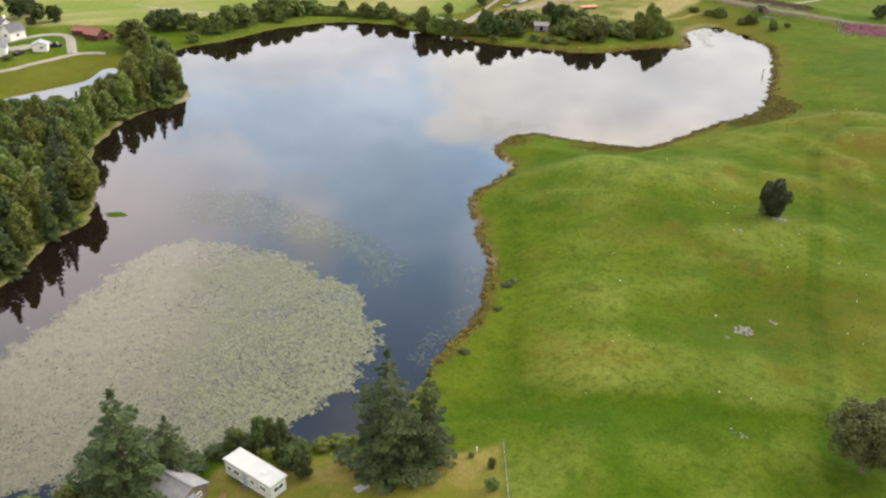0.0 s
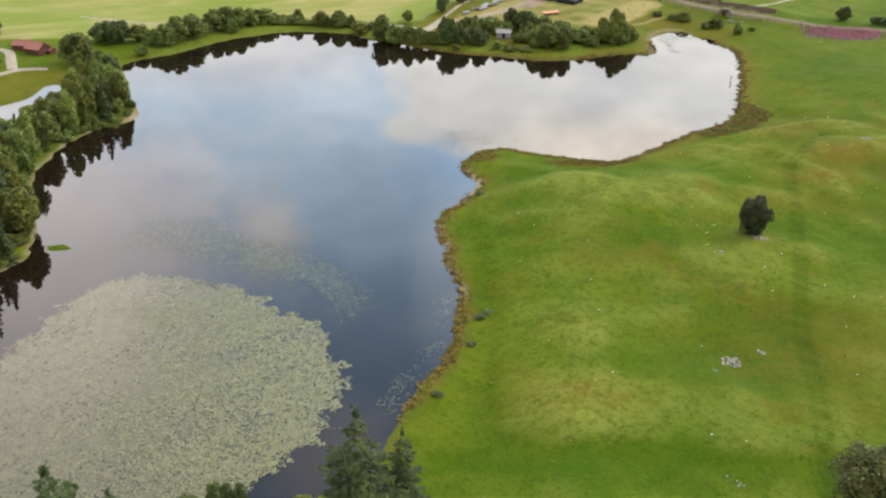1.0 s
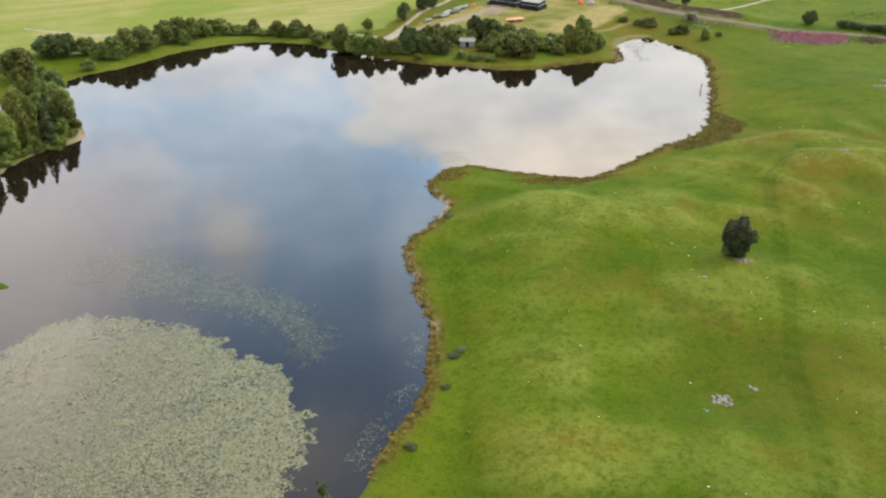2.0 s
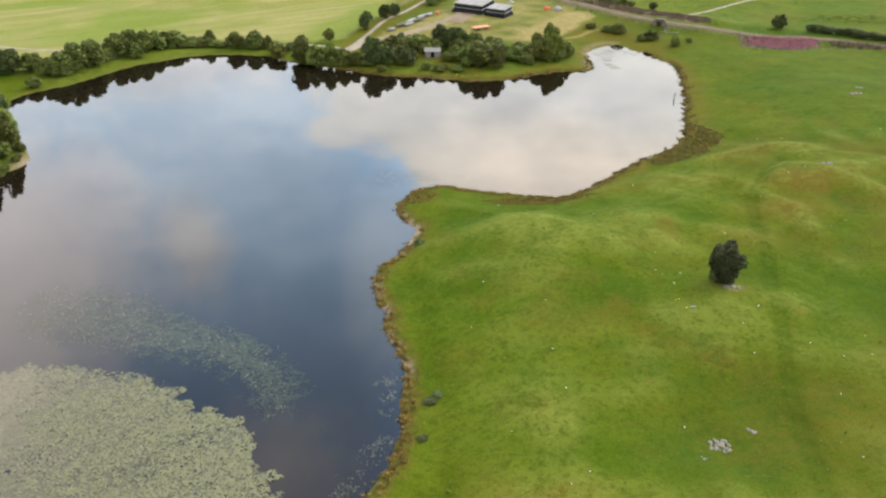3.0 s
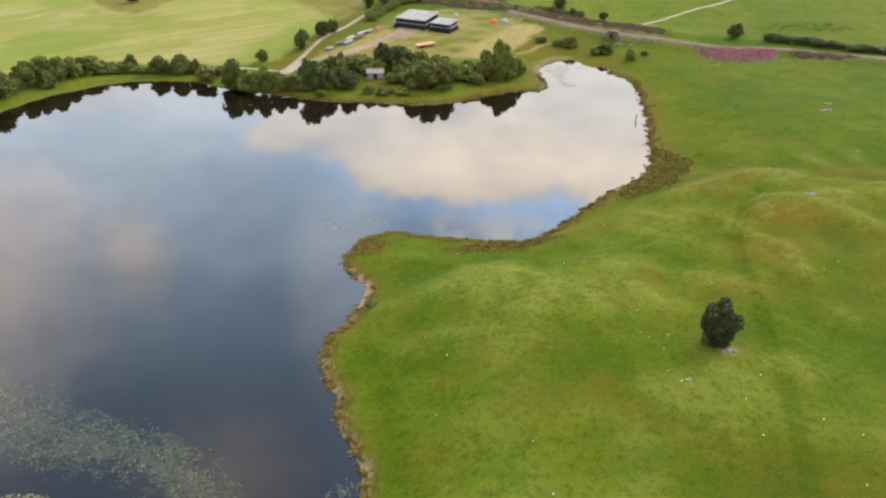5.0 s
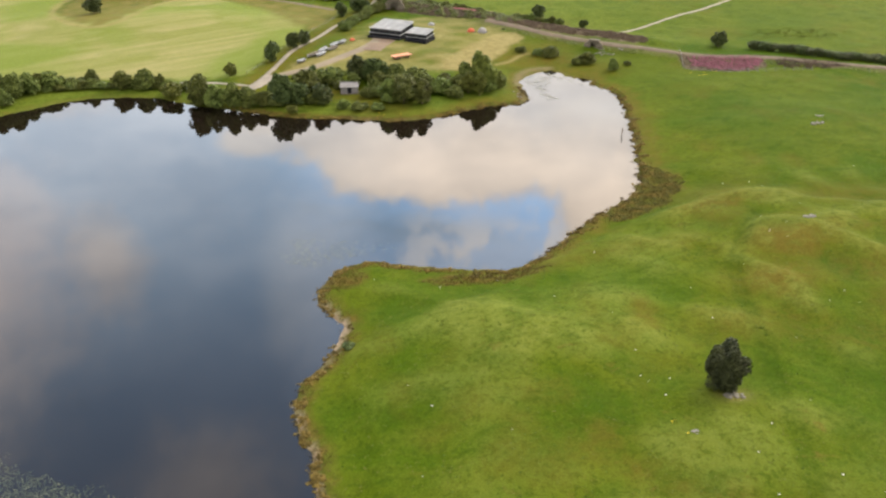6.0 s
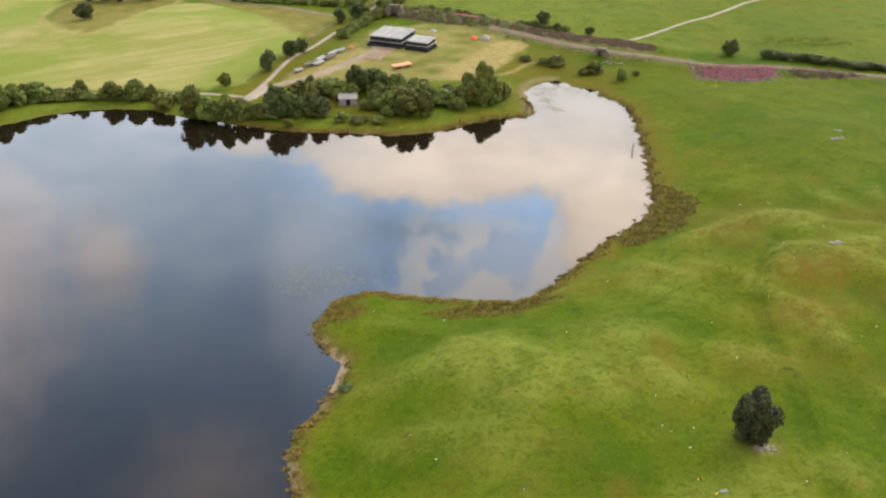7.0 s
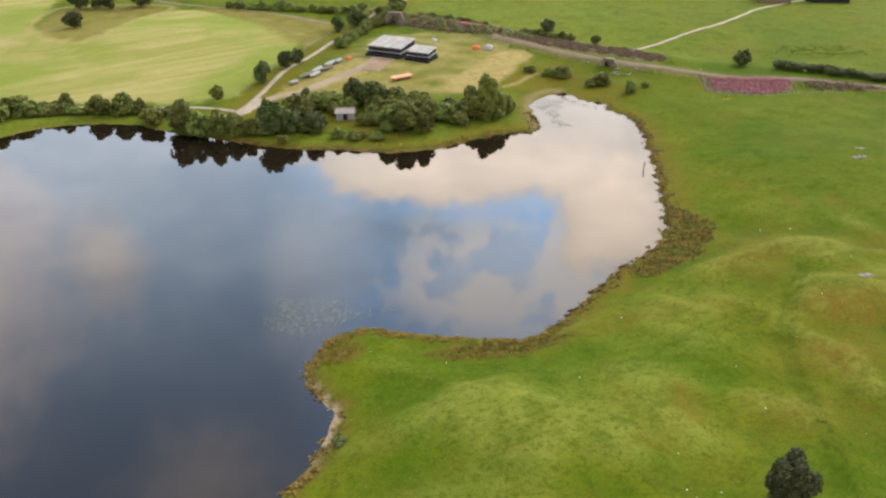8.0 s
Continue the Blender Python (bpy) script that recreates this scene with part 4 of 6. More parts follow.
# trees on the far shore, west to east: x, y, width, height
SHORE_BUSHES = [(-57.9, 367.4, 9.0, 5.6), (-61.7, 367.6, 5.4, 5.0), (-51.2, 368.3, 8.9, 3.0), (-36.6, 364.5, 7.0, 6.0), (-29.9, 363.3, 7.8, 6.0), (-25.2, 363.5, 4.4, 4.7),
                (-8.1, 341.6, 8.0, 7.4), (-2.9, 340.0, 7.1, 7.4), (1.6, 339.3, 6.3, 6.0), (5.3, 339.0, 5.3, 4.8), (19.9, 350.0, 11.0, 5.6), (27.6, 353.5, 10.1, 5.1)]
SHORE_BUSHES_B = [(28.9, 332.4, 4.6, 3.0), (43.0, 333.4, 7.8, 7.0), (36.8, 339.9, 4.8, 3.4), (60.2, 340.0, 8.1, 5.0), (48.3, 352.4, 8.5, 5.1), (54.8, 351.2, 8.5, 4.3), (65.0, 340.2, 9.0, 5.0), (69.2, 345.2, 7.5, 7.4), (33.5, 330, 6, 2.4), (39, 329, 5, 2.2)]
SHORE_TREES = [(-46.2, 370.6, 4.7, 5.1), (-13.0, 344.8, 8.1, 9.4), (52.6, 331, 7.7, 8.2), (47.1, 331.4, 9.3, 8.8)]
SHORE_DARK = [(10.9, 337.6, 7.8, 10.6), (15.7, 337.2, 7.8, 7.6), (23.2, 336.4, 7.8, 6.5), (36.0, 355.5, 7.6, 8.2), (41.3, 352.4, 8.4, 8.6), (23.0, 367.3, 3.5, 2.4)]
for b in SHORE_BUSHES + SHORE_BUSHES_B:
    plant("bush", *behind(b), group="far shore hedgerow")
for b in SHORE_TREES:
    plant("tree", *behind(b), group="far shore hedgerow")
for b in SHORE_DARK:
    plant("dark_tree", *behind(b), group="far shore hedgerow")
for b in [(68.8, 339.5, 6.0, 7.0), (76.2, 341, 6.4, 9.6), (72.0, 337.5, 5.0, 8.0), (79.7, 343.3, 4.4, 6.0), (73.6, 344, 7.6, 13.2), (81.5, 346, 4, 4.4)]:
    plant("birch", *behind(b), group="far shore hedgerow")
plant("fresh_bush", -21.0, 357.0, 8.2, 5.0)
plant("fresh_bush", -3.0, 372.5, 4.6, 4.4)
plant("fresh_bush", 13.9, 333.4, 3.7, 2.8)
# undergrowth between the shore trees
THICKET = spline([(-16, 350), (-4, 345.5), (8, 341), (20, 339), (26, 340), (27, 350), (38, 350), (40, 338), (50, 334), (64, 338), (74, 341), (80, 344), (74, 352), (60, 352), (48, 358), (34, 359), (16, 357), (4, 352), (-8, 351)], 3, True)
ru, low = random.Random(31), []
for _ in range(1500):
    x, y = ru.uniform(-18, 82), ru.uniform(328, 362)
    if all((x - a) ** 2 + (y - b) ** 2 > 4.4 ** 2 for a, b in low):
        low.append((x, y))
inner = signed(np.array([s[0] for s in low]), np.array([s[1] for s in low]), THICKET) < 0
for (x, y), ok in zip(low, inner):
    if ok:
        plant("bush", x, y, ru.uniform(5.0, 7.6), ru.uniform(2.6, 4.6), "far shore undergrowth")
for i in range(24):
    x = -66 + i * 2.2
    plant("bush", x + ru.uniform(-1, 1), 368.5 + ru.uniform(-1, 1) - max(0, x + 40) * 0.22, ru.uniform(4, 6), ru.uniform(1.6, 3.0), "far shore undergrowth")
# hedgerow round the north-west bend
for b in [(-109.3, 330, 11.1, 8.5), (-105.0, 333, 8.9, 8.4), (-112, 334, 7, 6.5)]:
    plant("dark_tree", *behind(b), group="bend hedgerow")
for b in [(-110.5, 303.5, 13.0, 10.4), (-98.6, 335.3, 7.8, 6.2), (-88.7, 331, 9.8, 8.0), (-85.7, 336, 8.8, 9.6), (-81.9, 341.4, 10.8, 8.6), (-75.7, 353, 11, 8.4), (-72.2, 358, 9.3, 8.2), (-67, 359, 7, 8.0)]:
    plant("tree", *behind(b), group="bend hedgerow")
for b in [(-93.6, 320.6, 5.4, 3.6), (-64.1, 363.0, 8.2, 6.2), (-79, 347, 7, 6), (-93, 331, 7, 6), (-69, 353, 6, 5)]:
    plant("bush", *behind(b), group="bend hedgerow")
# single trees in the fields
for b in [(10.7, 381.5, 6.6, 7.4), (19.0, 394.5, 5.7, 6.8), (23.0, 400.4, 5.2, 5.4), (41.8, 446, 6.0, 6.6), (50.4, 454, 9.1, 7.4), (-55.5, 458, 8.3, 7.0), (122.0, 434.5, 6.8, 5.8), (136.0, 419.2, 4.0, 3.8), (173.2, 376, 7.3, 6.4), (71.0, 489, 7.5, 7.4)]:
    plant("dark_tree", *behind(b), group="field trees")
for b in [(-60, 508, 9, 9), (-52, 510, 9, 9.5), (-47, 507, 7, 8), (-35.2, 509.5, 10.5, 9.2)]:
    plant("dark_tree", *b, group="knoll trees")
for b in [(108.2, 376, 7.5, 3.6), (104, 379, 5, 2.6), (98.8, 382.6, 5.0, 2.2), (117.7, 365.2, 7.4, 3.8), (114, 366, 4.5, 2.6), (123.5, 356.3, 4.0, 4.4), (124.5, 358, 3.5, 3), (130.4, 360.8, 3.0, 1.8)]:
    plant("bush", *behind(b), group="marsh bushes")
# bushes between lane and yard
for i in range(34):
    t = i / 33
    q = LANE[int((0.40 + 0.42 * t) * (len(LANE) - 1))]
    r = random.Random(i + 900)
    plant("bush", q[0] + 4.2 + r.uniform(-1, 1.6), q[1] - 2.2 + r.uniform(-1, 1), r.uniform(4.0, 6.4), r.uniform(2.4, 4.2), "lane hedge")
for i in range(14):
    r = random.Random(i + 940)
    plant("bush", 2 + i * 4.2 + r.uniform(-1, 1), 501 - i * 1.6 + r.uniform(-1.5, 1.5), r.uniform(4, 7), r.uniform(2.2, 4.4), "field hedge")
# clipped dark hedge along the railway
for i in range(26):
    r = random.Random(i + 970)
    plant("dark_tree", 184 + i * 2.5, 371.0 - i * 1.85 + r.uniform(-0.5, 0.5), r.uniform(5.0, 6.6), r.uniform(2.6, 3.8), "railway hedge")
# wood on the west bank
WOOD = spline([(-81, 257), (-90, 244), (-92, 217), (-82, 190), (-79.5, 180), (-83.5, 150), (-104, 140), (-122, 175), (-135, 215), (-122, 238), (-110, 245), (-103, 262), (-101, 280), (-104, 300), (-99, 304), (-91, 285)], 3, True)
rw, spots = random.Random(77), []
for _ in range(6000):
    x, y = rw.uniform(-136, -80), rw.uniform(142, 305)
    if all((x - a) ** 2 + (y - b) ** 2 > 4.3 ** 2 for a, b in spots):
        spots.append((x, y))
inside = (signed(np.array([s[0] for s in spots]), np.array([s[1] for s in spots]), WOOD) < 0) & (signed(np.array([s[0] for s in spots]), np.array([s[1] for s in spots]), POND) > 1.2)
for (x, y), ok in zip(spots, inside):
    if ok:
        k = rw.random()
        front = y > 225 and x < -100
        kind = "tree" if k < 0.34 else "birch" if k < 0.74 else "dark_tree" if k < 0.86 else "young_spruce"
        wide = rw.uniform(4.6, 8.6) * (0.72 if kind == "young_spruce" else 1)
        edge = water_gap(np.array([x]), np.array([y]))[0] < 8 and not front
        plant(kind, x, y, wide, rw.uniform(3.8, 5.8) if front else rw.uniform(9.0, 12.5) if edge else rw.uniform(6.0, 12.0), "west bank wood")
# tall trees and scrub at the wood's lakeside edge
for b in [(-99, 290, 5.6, 11), (-95, 286, 5.2, 10.4), (-101, 284, 5.6, 9.6), (-91, 278, 5.4, 9.0)]:
    plant("birch", *b, group="west bank wood")
for b in [(-94, 280, 7.4, 8.4), (-88, 271, 7.0, 8.0), (-85.5, 265, 6.6, 7.6)]:
    plant("tree", *b, group="west bank wood")
for b in [(-90, 274, 4.4, 3.4), (-86.5, 268, 4.4, 3.2), (-84, 261.5, 4.6, 4.2), (-86, 256, 4.6, 3.6), (-89, 251, 4.6, 3.8), (-93, 245.5, 4.8, 4), (-94.5, 239, 4.6, 3.6), (-95, 232, 5, 4), (-95.5, 224, 4.6, 4),
          (-94.5, 216, 4.6, 3.8), (-91.5, 208, 4.6, 3.6), (-88.5, 200, 4.6, 3.8), (-85.5, 193, 4.4, 3.2), (-83, 185, 4.2, 3.2), (-81.5, 177, 4.2, 3)]:
    plant("bush", *b, group="west bank wood")
rw = random.Random(78)
for i in range(0, len(LAKE)):
    (ax, ay), (bx, by) = LAKE[i - 1], LAKE[i]
    if ax < -74 and 146 < ay < 284 and rw.random() < 0.42:
        q = math.hypot(bx - ax, by - ay) + 1e-6
        out = rw.uniform(1.7, 2.8)
        plant("bush", ax - out * abs(by - ay) / q, ay + out * (bx - ax) / q * (1 if by < ay else -1), rw.uniform(2.4, 3.8), rw.uniform(1.2, 2.6), "west bank scrub")
for b in [(-156.6, 335, 10.5, 11), (-166, 345, 12, 11), (-172, 335, 10, 10), (-150, 340, 7, 7)]:
    plant("dark_tree", *b, group="trees behind the houses")
# garden by the caravan
plant("spruce", -40.2, 89.6, 12.6, 17.2, "garden spruces")
plant("spruce", -35.9, 94.2, 7.4, 10.2, "garden spruces")
plant("spruce", -7.2, 97.0, 11.4, 18.8, "garden spruces")
plant("spruce", -1.9, 99.3, 6.8, 14.2, "garden spruces")
for b in [(-29.0, 100.6, 3.6, 4.4), (-25.2, 100.2, 2.8, 7.6), (-23.9, 100.6, 2.2, 6.4), (-22.3, 100.0, 2.5, 6.9)]:
    plant("cypress", *b, group="garden cypresses")
for b in [(-20.0, 97.6, 4.8, 4.8), (-18.6, 95.6, 3.6, 4.0), (-21.6, 99.0, 4.6, 4.4), (-26.8, 100.4, 4.6, 3.4), (-31, 99.6, 4, 2.0), (-34, 97.8, 3.6, 2.0)]:
    plant("dark_tree", *b, group="garden shrubs")
for b in [(-17.0, 102.0, 3.2, 1.7), (-15.0, 103.4, 2.8, 1.5), (-12.6, 103.0, 2.4, 1.6)]:
    plant("fresh_bush", *b, group="garden shrubs")
for b in [(6.7, 96.5, 1.5, 1.6), (6.6, 92, 2.2, 1.7), (4, 99.5, 1.0, 0.8), (-14, 102.4, 3.0, 1.4), (-10.5, 103.4, 2.6, 1.2), (-48, 90, 5, 2.4), (-44, 88, 5, 2.6), (-53, 88, 5, 2.2)]:
    plant("bush", *b, group="garden shrubs")
plant("grey_tree", 56.6, 97.4, 10.6, 12.4)
plant("lone_tree", 67.7, 175.4, 6.8, 8.8)


def scatter(n, ok, seed, x0, x1, y0, y1):
    rng = np.random.RandomState(seed)
    x, y = rng.uniform(x0, x1, n), rng.uniform(y0, y1, n)
    keep = ok(x, y, rng)
    return x[keep], y[keep], rng


def grid_of(field, x, y):
    """Reads a field of the ground sheet at plan places."""
    i, j = np.clip(np.searchsorted(gx, x), 0, nx - 1), np.clip(np.searchsorted(gy, y), 0, ny - 1)
    return field[j, i]


def blades(x, y, z, rng, high, wide, per, mat, name, lean=0.35):
    """Tufts: per narrow upright triangles at each place."""
    n = len(x)
    p = np.repeat(np.stack([x, y, z], 1), per, 0)
    a = rng.uniform(0, 6.283, n * per)
    h = high * rng.uniform(0.55, 1.2, n * per)
    d = np.stack([np.cos(a), np.sin(a), 0 * a], 1)
    q = p + d * rng.uniform(0, 0.5, (n * per, 1)) * wide * 2
    s = np.stack([-np.sin(a), np.cos(a), 0 * a], 1) * wide * 0.5
    tip = q + d * (lean * h)[:, None] + np.array([0, 0, 1.0]) * h[:, None]
    v = np.stack([q - s, q + s, tip], 1).reshape(-1, 3)
    return new(name, quads(name, v, mat, 3))


# rushes on the east margin
x, y, rg = scatter(260000, lambda x, y, r: (grid_of(marsh, x, y) > r.uniform(0.25, 1.1, len(x))) & (grid_of(GD, x, y) > np.where(x > 40, -1.6, -0.7) * step(wave(x, y, 5, 63), 0.0, 0.9)), 5, -6, 125, 118, 368)
tagged(blades(x, y, zed_many(x, y) - 0.05, rg, 0.36, 0.10, 3, M_RUSH, "rushes", 0.9), "brown rushes and sedge along the water's edge", "rushes", kind="stuff")
# tussocks in the pasture
x, y, rg = scatter(42000, lambda x, y, r: (grid_of(GD, x, y) > 3) & (x > -4) & (wave(x, y, 12, 61) + 0.6 * wave(x, y, 5, 62) > r.uniform(-0.6, 1.4, len(x))), 6, -4, 190, 98, 300)
tagged(blades(x, y, zed_many(x, y) - 0.04, rg, 0.10, 0.30, 3, M_TUFT, "tussocks", 2.4), "low tufts of grazed pasture grass", "grass", kind="stuff")
x, y, rg = scatter(9000, lambda x, y, r: (grid_of(GD, x, y) > 4) & (x > 2) & (wave(x, y, 9, 67) + 0.8 * wave(x, y, 3, 68) > r.uniform(-0.2, 1.6, len(x))), 9, -4, 170, 98, 262)
tagged(blades(x, y, zed_many(x, y) - 0.04, rg, 0.18, 0.20, 7, M_TUFT_DARK, "rush_clumps", 0.9), "dark green rush clumps dotted over the pasture", "rushes", kind="stuff")


# marginal shrubs on the east bank
for b in [(14.6, 204.4, 2.6, 0.8), (11.2, 149.8, 2.4, 0.6), (2.9, 126.8, 2.2, 0.6), (9.2, 141.2, 1.8, 0.5), (12.6, 151.2, 2.0, 0.5)]:
    plant("grey_bush", *b, group="bank shrubs")


# water lilies
def pads(name, poly, n, seed, size, mat, z0, thin, label, holes=0.0, share=None, curl=0.10):
    poly = spline(poly, 3, True)
    lo, hi = poly.min(0), poly.max(0)
    rng = np.random.RandomState(seed)
    x, y = rng.uniform(lo[0] - 2, hi[0] + 2, n), rng.uniform(lo[1] - 2, hi[1] + 2, n)
    d = -signed(x, y, poly) + 1.6 * wave(x, y, 7, seed) + 0.9 * wave(x, y, 2.6, seed + 1)
    gap = 0.7 * wave(x, y, 2.6, seed + 2) + 0.55 * wave(x, y, 0.9, seed + 3) + 0.5 * wave(x, y, 14, seed + 4)
    keep = (d > 0) & (gap < holes + rng.uniform(-0.5, 0.5, n)) & ((share(x, y) if share else 1.0) > rng.uniform(0, 1, n)) & (rng.uniform(0, 1, n) < step(d, -0.5, thin)) & (grid_of(GD, x, y) < -0.3)
    x, y = x[keep], y[keep]
    m = len(x)
    r = size * rng.uniform(0.6, 1.3, m)
    tilt, ph = rng.normal(size=(m, 2)) * curl, rng.uniform(0, 6.28, m)
    k = np.arange(4) * (6.283 / 4)
    ang = k[None, :] + ph[:, None]
    rr = r[:, None] * np.where(np.arange(4) == 0, 0.75, 1.1)[None, :]
    px, py = np.cos(ang) * rr, np.sin(ang) * rr
    pz = z0 + px * tilt[:, :1] + py * tilt[:, 1:] + (rng.uniform(0, 0.05, (m, 1)) + 0.03) * min(1.0, curl * 10 + 0.35)
    v = np.stack([x[:, None] + px, y[:, None] + py, np.maximum(pz, 0.006)], -1).reshape(-1, 3)
    tagged(new(name, quads(name, v, mat, 4)), label, "water lilies", kind="stuff")


LILY_BED = [(-54, 166), (-47, 165.5), (-41, 164), (-31, 160), (-25, 153), (-17, 149), (-14, 137), (-11, 132.5), (-13, 124), (-15, 116), (-20, 111), (-24, 105), (-32, 101), (-46, 95), (-60, 91), (-76, 95), (-79, 108), (-73, 121), (-68, 138), (-63.5, 154), (-59, 163)]


def thinner(x, y):
    """The bed's west part, where the leaves are small and lie low."""
    return step(-x - 0.10 * (y - 130) + 5 * wave(x, y, 16, 66), 16, 56)


pads("lily_pads", LILY_BED, 150000, 201, 0.175, M_LILY, 0.01, 0.5, "dense bed of pale green floating lily pads", 0.40, lambda x, y: 1 - thinner(x, y))
pads("lily_pads", LILY_BED, 330000, 211, 0.105, M_LILY_PALE, 0.0, 3.0, "thin bed of small pale lily leaves", 0.75, thinner, 0.01)
pads("drowned_lily_pads", LILY_BED, 200000, 231, 0.19, M_LILY_UNDER, 0.0, 2.0, "dull lily leaves lying awash between the others", 0.55, None, 0.0)
SUNKEN_BED = [(-60, 192), (-48, 195), (-40, 191), (-29, 181), (-17, 174), (-9.5, 163), (-7, 153), (-13, 148.5), (-18, 157), (-26, 163.5), (-38, 168), (-50, 172), (-60, 178)]
pads("lily_pads", SUNKEN_BED, 210000, 221, 0.10, M_LILY_DEEP, 0.0, 7.0, "thin patch of half sunken lily pads", 0.55, lambda x, y: 0.35 + 0.65 * step(x, -52, -24), 0.0)
pads("lily_pads", SUNKEN_BED, 2500, 226, 0.12, M_LILY, 0.0, 5.0, "scattered pale lily pads over the sunken patch", 0.2)
MARGIN = [([(3, 146), (7, 152), (7.5, 158), (4.5, 158), (3, 150)], 2600), ([(-3, 128), (3, 136), (6, 142), (2, 143), (-3, 136)], 3000), ([(-4, 122), (1, 131), (-2, 133), (-6, 126)], 1500)]
for i, (poly, n) in enumerate(MARGIN):
    pads("lily_pads", poly, n, 240 + 5 * i, 0.11, M_LILY_THIN, 0.0, 1.5, "thin patch of half sunken lily pads by the bank", 0.0, None, 0.02)
pads("lily_pads", [(6, 240), (9, 235), (14, 235), (21, 238), (29, 241), (24, 245), (15, 249), (10, 252), (7, 247)], 15000, 250, 0.10, M_LILY_THIN, 0.0, 4.0, "thin patch of half sunken lily pads off the point", 0.1, None, 0.0)
SHALLOWS = [([(90.5, 357), (97, 362.5), (101.5, 357), (99, 350), (95.5, 344), (95.5, 334), (91.5, 334), (92, 346)], 9000), ([(101, 361), (104, 363), (108, 354), (110.5, 348), (106, 349)], 4500)]
for i, (poly, n) in enumerate(SHALLOWS):
    pads("water_weed", poly, n, 270 + 5 * i, 0.13, M_LILY, 0.0, 2.0, "olive water weed lying awash in the shallows", -0.25, None, 0.1)
# dark hedge behind the railway bank
for i in range(12):
    r = random.Random(i + 1200)
    plant("bush", 79 + i * 1.9, 471 - i * 2.1 + r.uniform(-0.6, 0.6), r.uniform(3.4, 5), r.uniform(1.6, 2.6), "bank hedge")
for i in range(7):
    r = random.Random(i + 1230)
    plant("bush", 113 + i * 2.4, 436 - i * 1.9 + r.uniform(-0.8, 0.8), r.uniform(3.4, 5), r.uniform(1.6, 3.0), "bank hedge")

# ---------------------------------------------------------------- buildings and things
def gable(wid, dep, eave, ridge):
    """Wall block with gables at both ends of y, roof planes falling to -x and +x."""
    return prism([(-wid / 2, -0.5), (wid / 2, -0.5), (wid / 2, eave), (0, ridge), (-wid / 2, eave)], -dep / 2, dep / 2)


def roof_slab(side, wid, dep, eave, ridge, over, thick=0.14):
    """One pitch of a gable roof with its overhang."""
    k = (ridge - eave) / (wid / 2)
    x1 = wid / 2 + over
    z1 = eave - k * over
    pr = [(0, ridge + 0.02), (x1, z1 + 0.02), (x1, z1 + thick), (0, ridge + thick)]
    return prism([(side * x, z) for x, z in pr], -dep / 2 - over, dep / 2 + over)


def window(parent, x, y, z, wid, high, face, frame_mat=None):
    """A framed pane proud of a wall; face is the wall's outward axis."""
    fx, fy = {"+x": (1, 0), "-x": (-1, 0), "+y": (0, 1), "-y": (0, -1)}[face]
    d = 0.05
    tx, ty = abs(fy), abs(fx)
    fr = bmesh.new()
    t = 0.09
    for a0, a1, z0, z1 in ((-wid / 2, wid / 2, 0, t), (-wid / 2, wid / 2, high - t, high), (-wid / 2, -wid / 2 + t, t, high - t), (wid / 2 - t, wid / 2, t, high - t), (-t / 3, t / 3, t, high - t)):
        p, q = (x + tx * a0 - fx * 0.02, y + ty * a0 - fy * 0.02, z + z0), (x + tx * a1 + fx * d, y + ty * a1 + fy * d, z + z1)
        box(fr, min(p[0], q[0]), min(p[1], q[1]), p[2], max(p[0], q[0]), max(p[1], q[1]), q[2])
    wn = part("window", fr, frame_mat or M_WHITE, parent)
    p, q = (x - tx * (wid / 2 - t) - fx * 0.02, y - ty * (wid / 2 - t) - fy * 0.02), (x + tx * (wid / 2 - t) + fx * 0.02, y + ty * (wid / 2 - t) + fy * 0.02)
    part("pane", boxed(min(p[0], q[0]), min(p[1], q[1]), z + t, max(p[0], q[0]), max(p[1], q[1]), z + high - t), M_GLASS, wn)


def house(name, x, y, turn, wid, dep, eave, ridge, wall, roof, label, cat, wins=(), chimneys=(), door=None, over=0.3):
    ob = thing(name, x, y, zed(x, y), turn, label, cat)
    part("wall", gable(wid, dep, eave, ridge), wall, ob)
    for s in (-1, 1):
        part("roof", roof_slab(s, wid, dep, eave, ridge, over), roof, ob)
    part("ridge_cap", boxed(-0.14, -dep / 2 - over, ridge + 0.1, 0.14, dep / 2 + over, ridge + 0.22), roof, ob)
    for a in wins:
        window(ob, *a)
    for cx, cy in chimneys:
        bm = boxed(cx - 0.35, cy - 0.3, ridge - 1.0, cx + 0.35, cy + 0.3, ridge + 1.0)
        box(bm, cx - 0.42, cy - 0.37, ridge + 1.0, cx + 0.42, cy + 0.37, ridge + 1.12)
        part("chimney", bm, wall, ob)
    if door:
        dx, dy, f = door
        d = 0.06
        part("door", boxed(dx - (0.5 if f[1] == "y" else d), dy - (0.5 if f[1] == "x" else d), 0.05, dx + (0.5 if f[1] == "y" else d), dy + (0.5 if f[1] == "x" else d), 2.1), M_TIMBER, ob)
    return ob


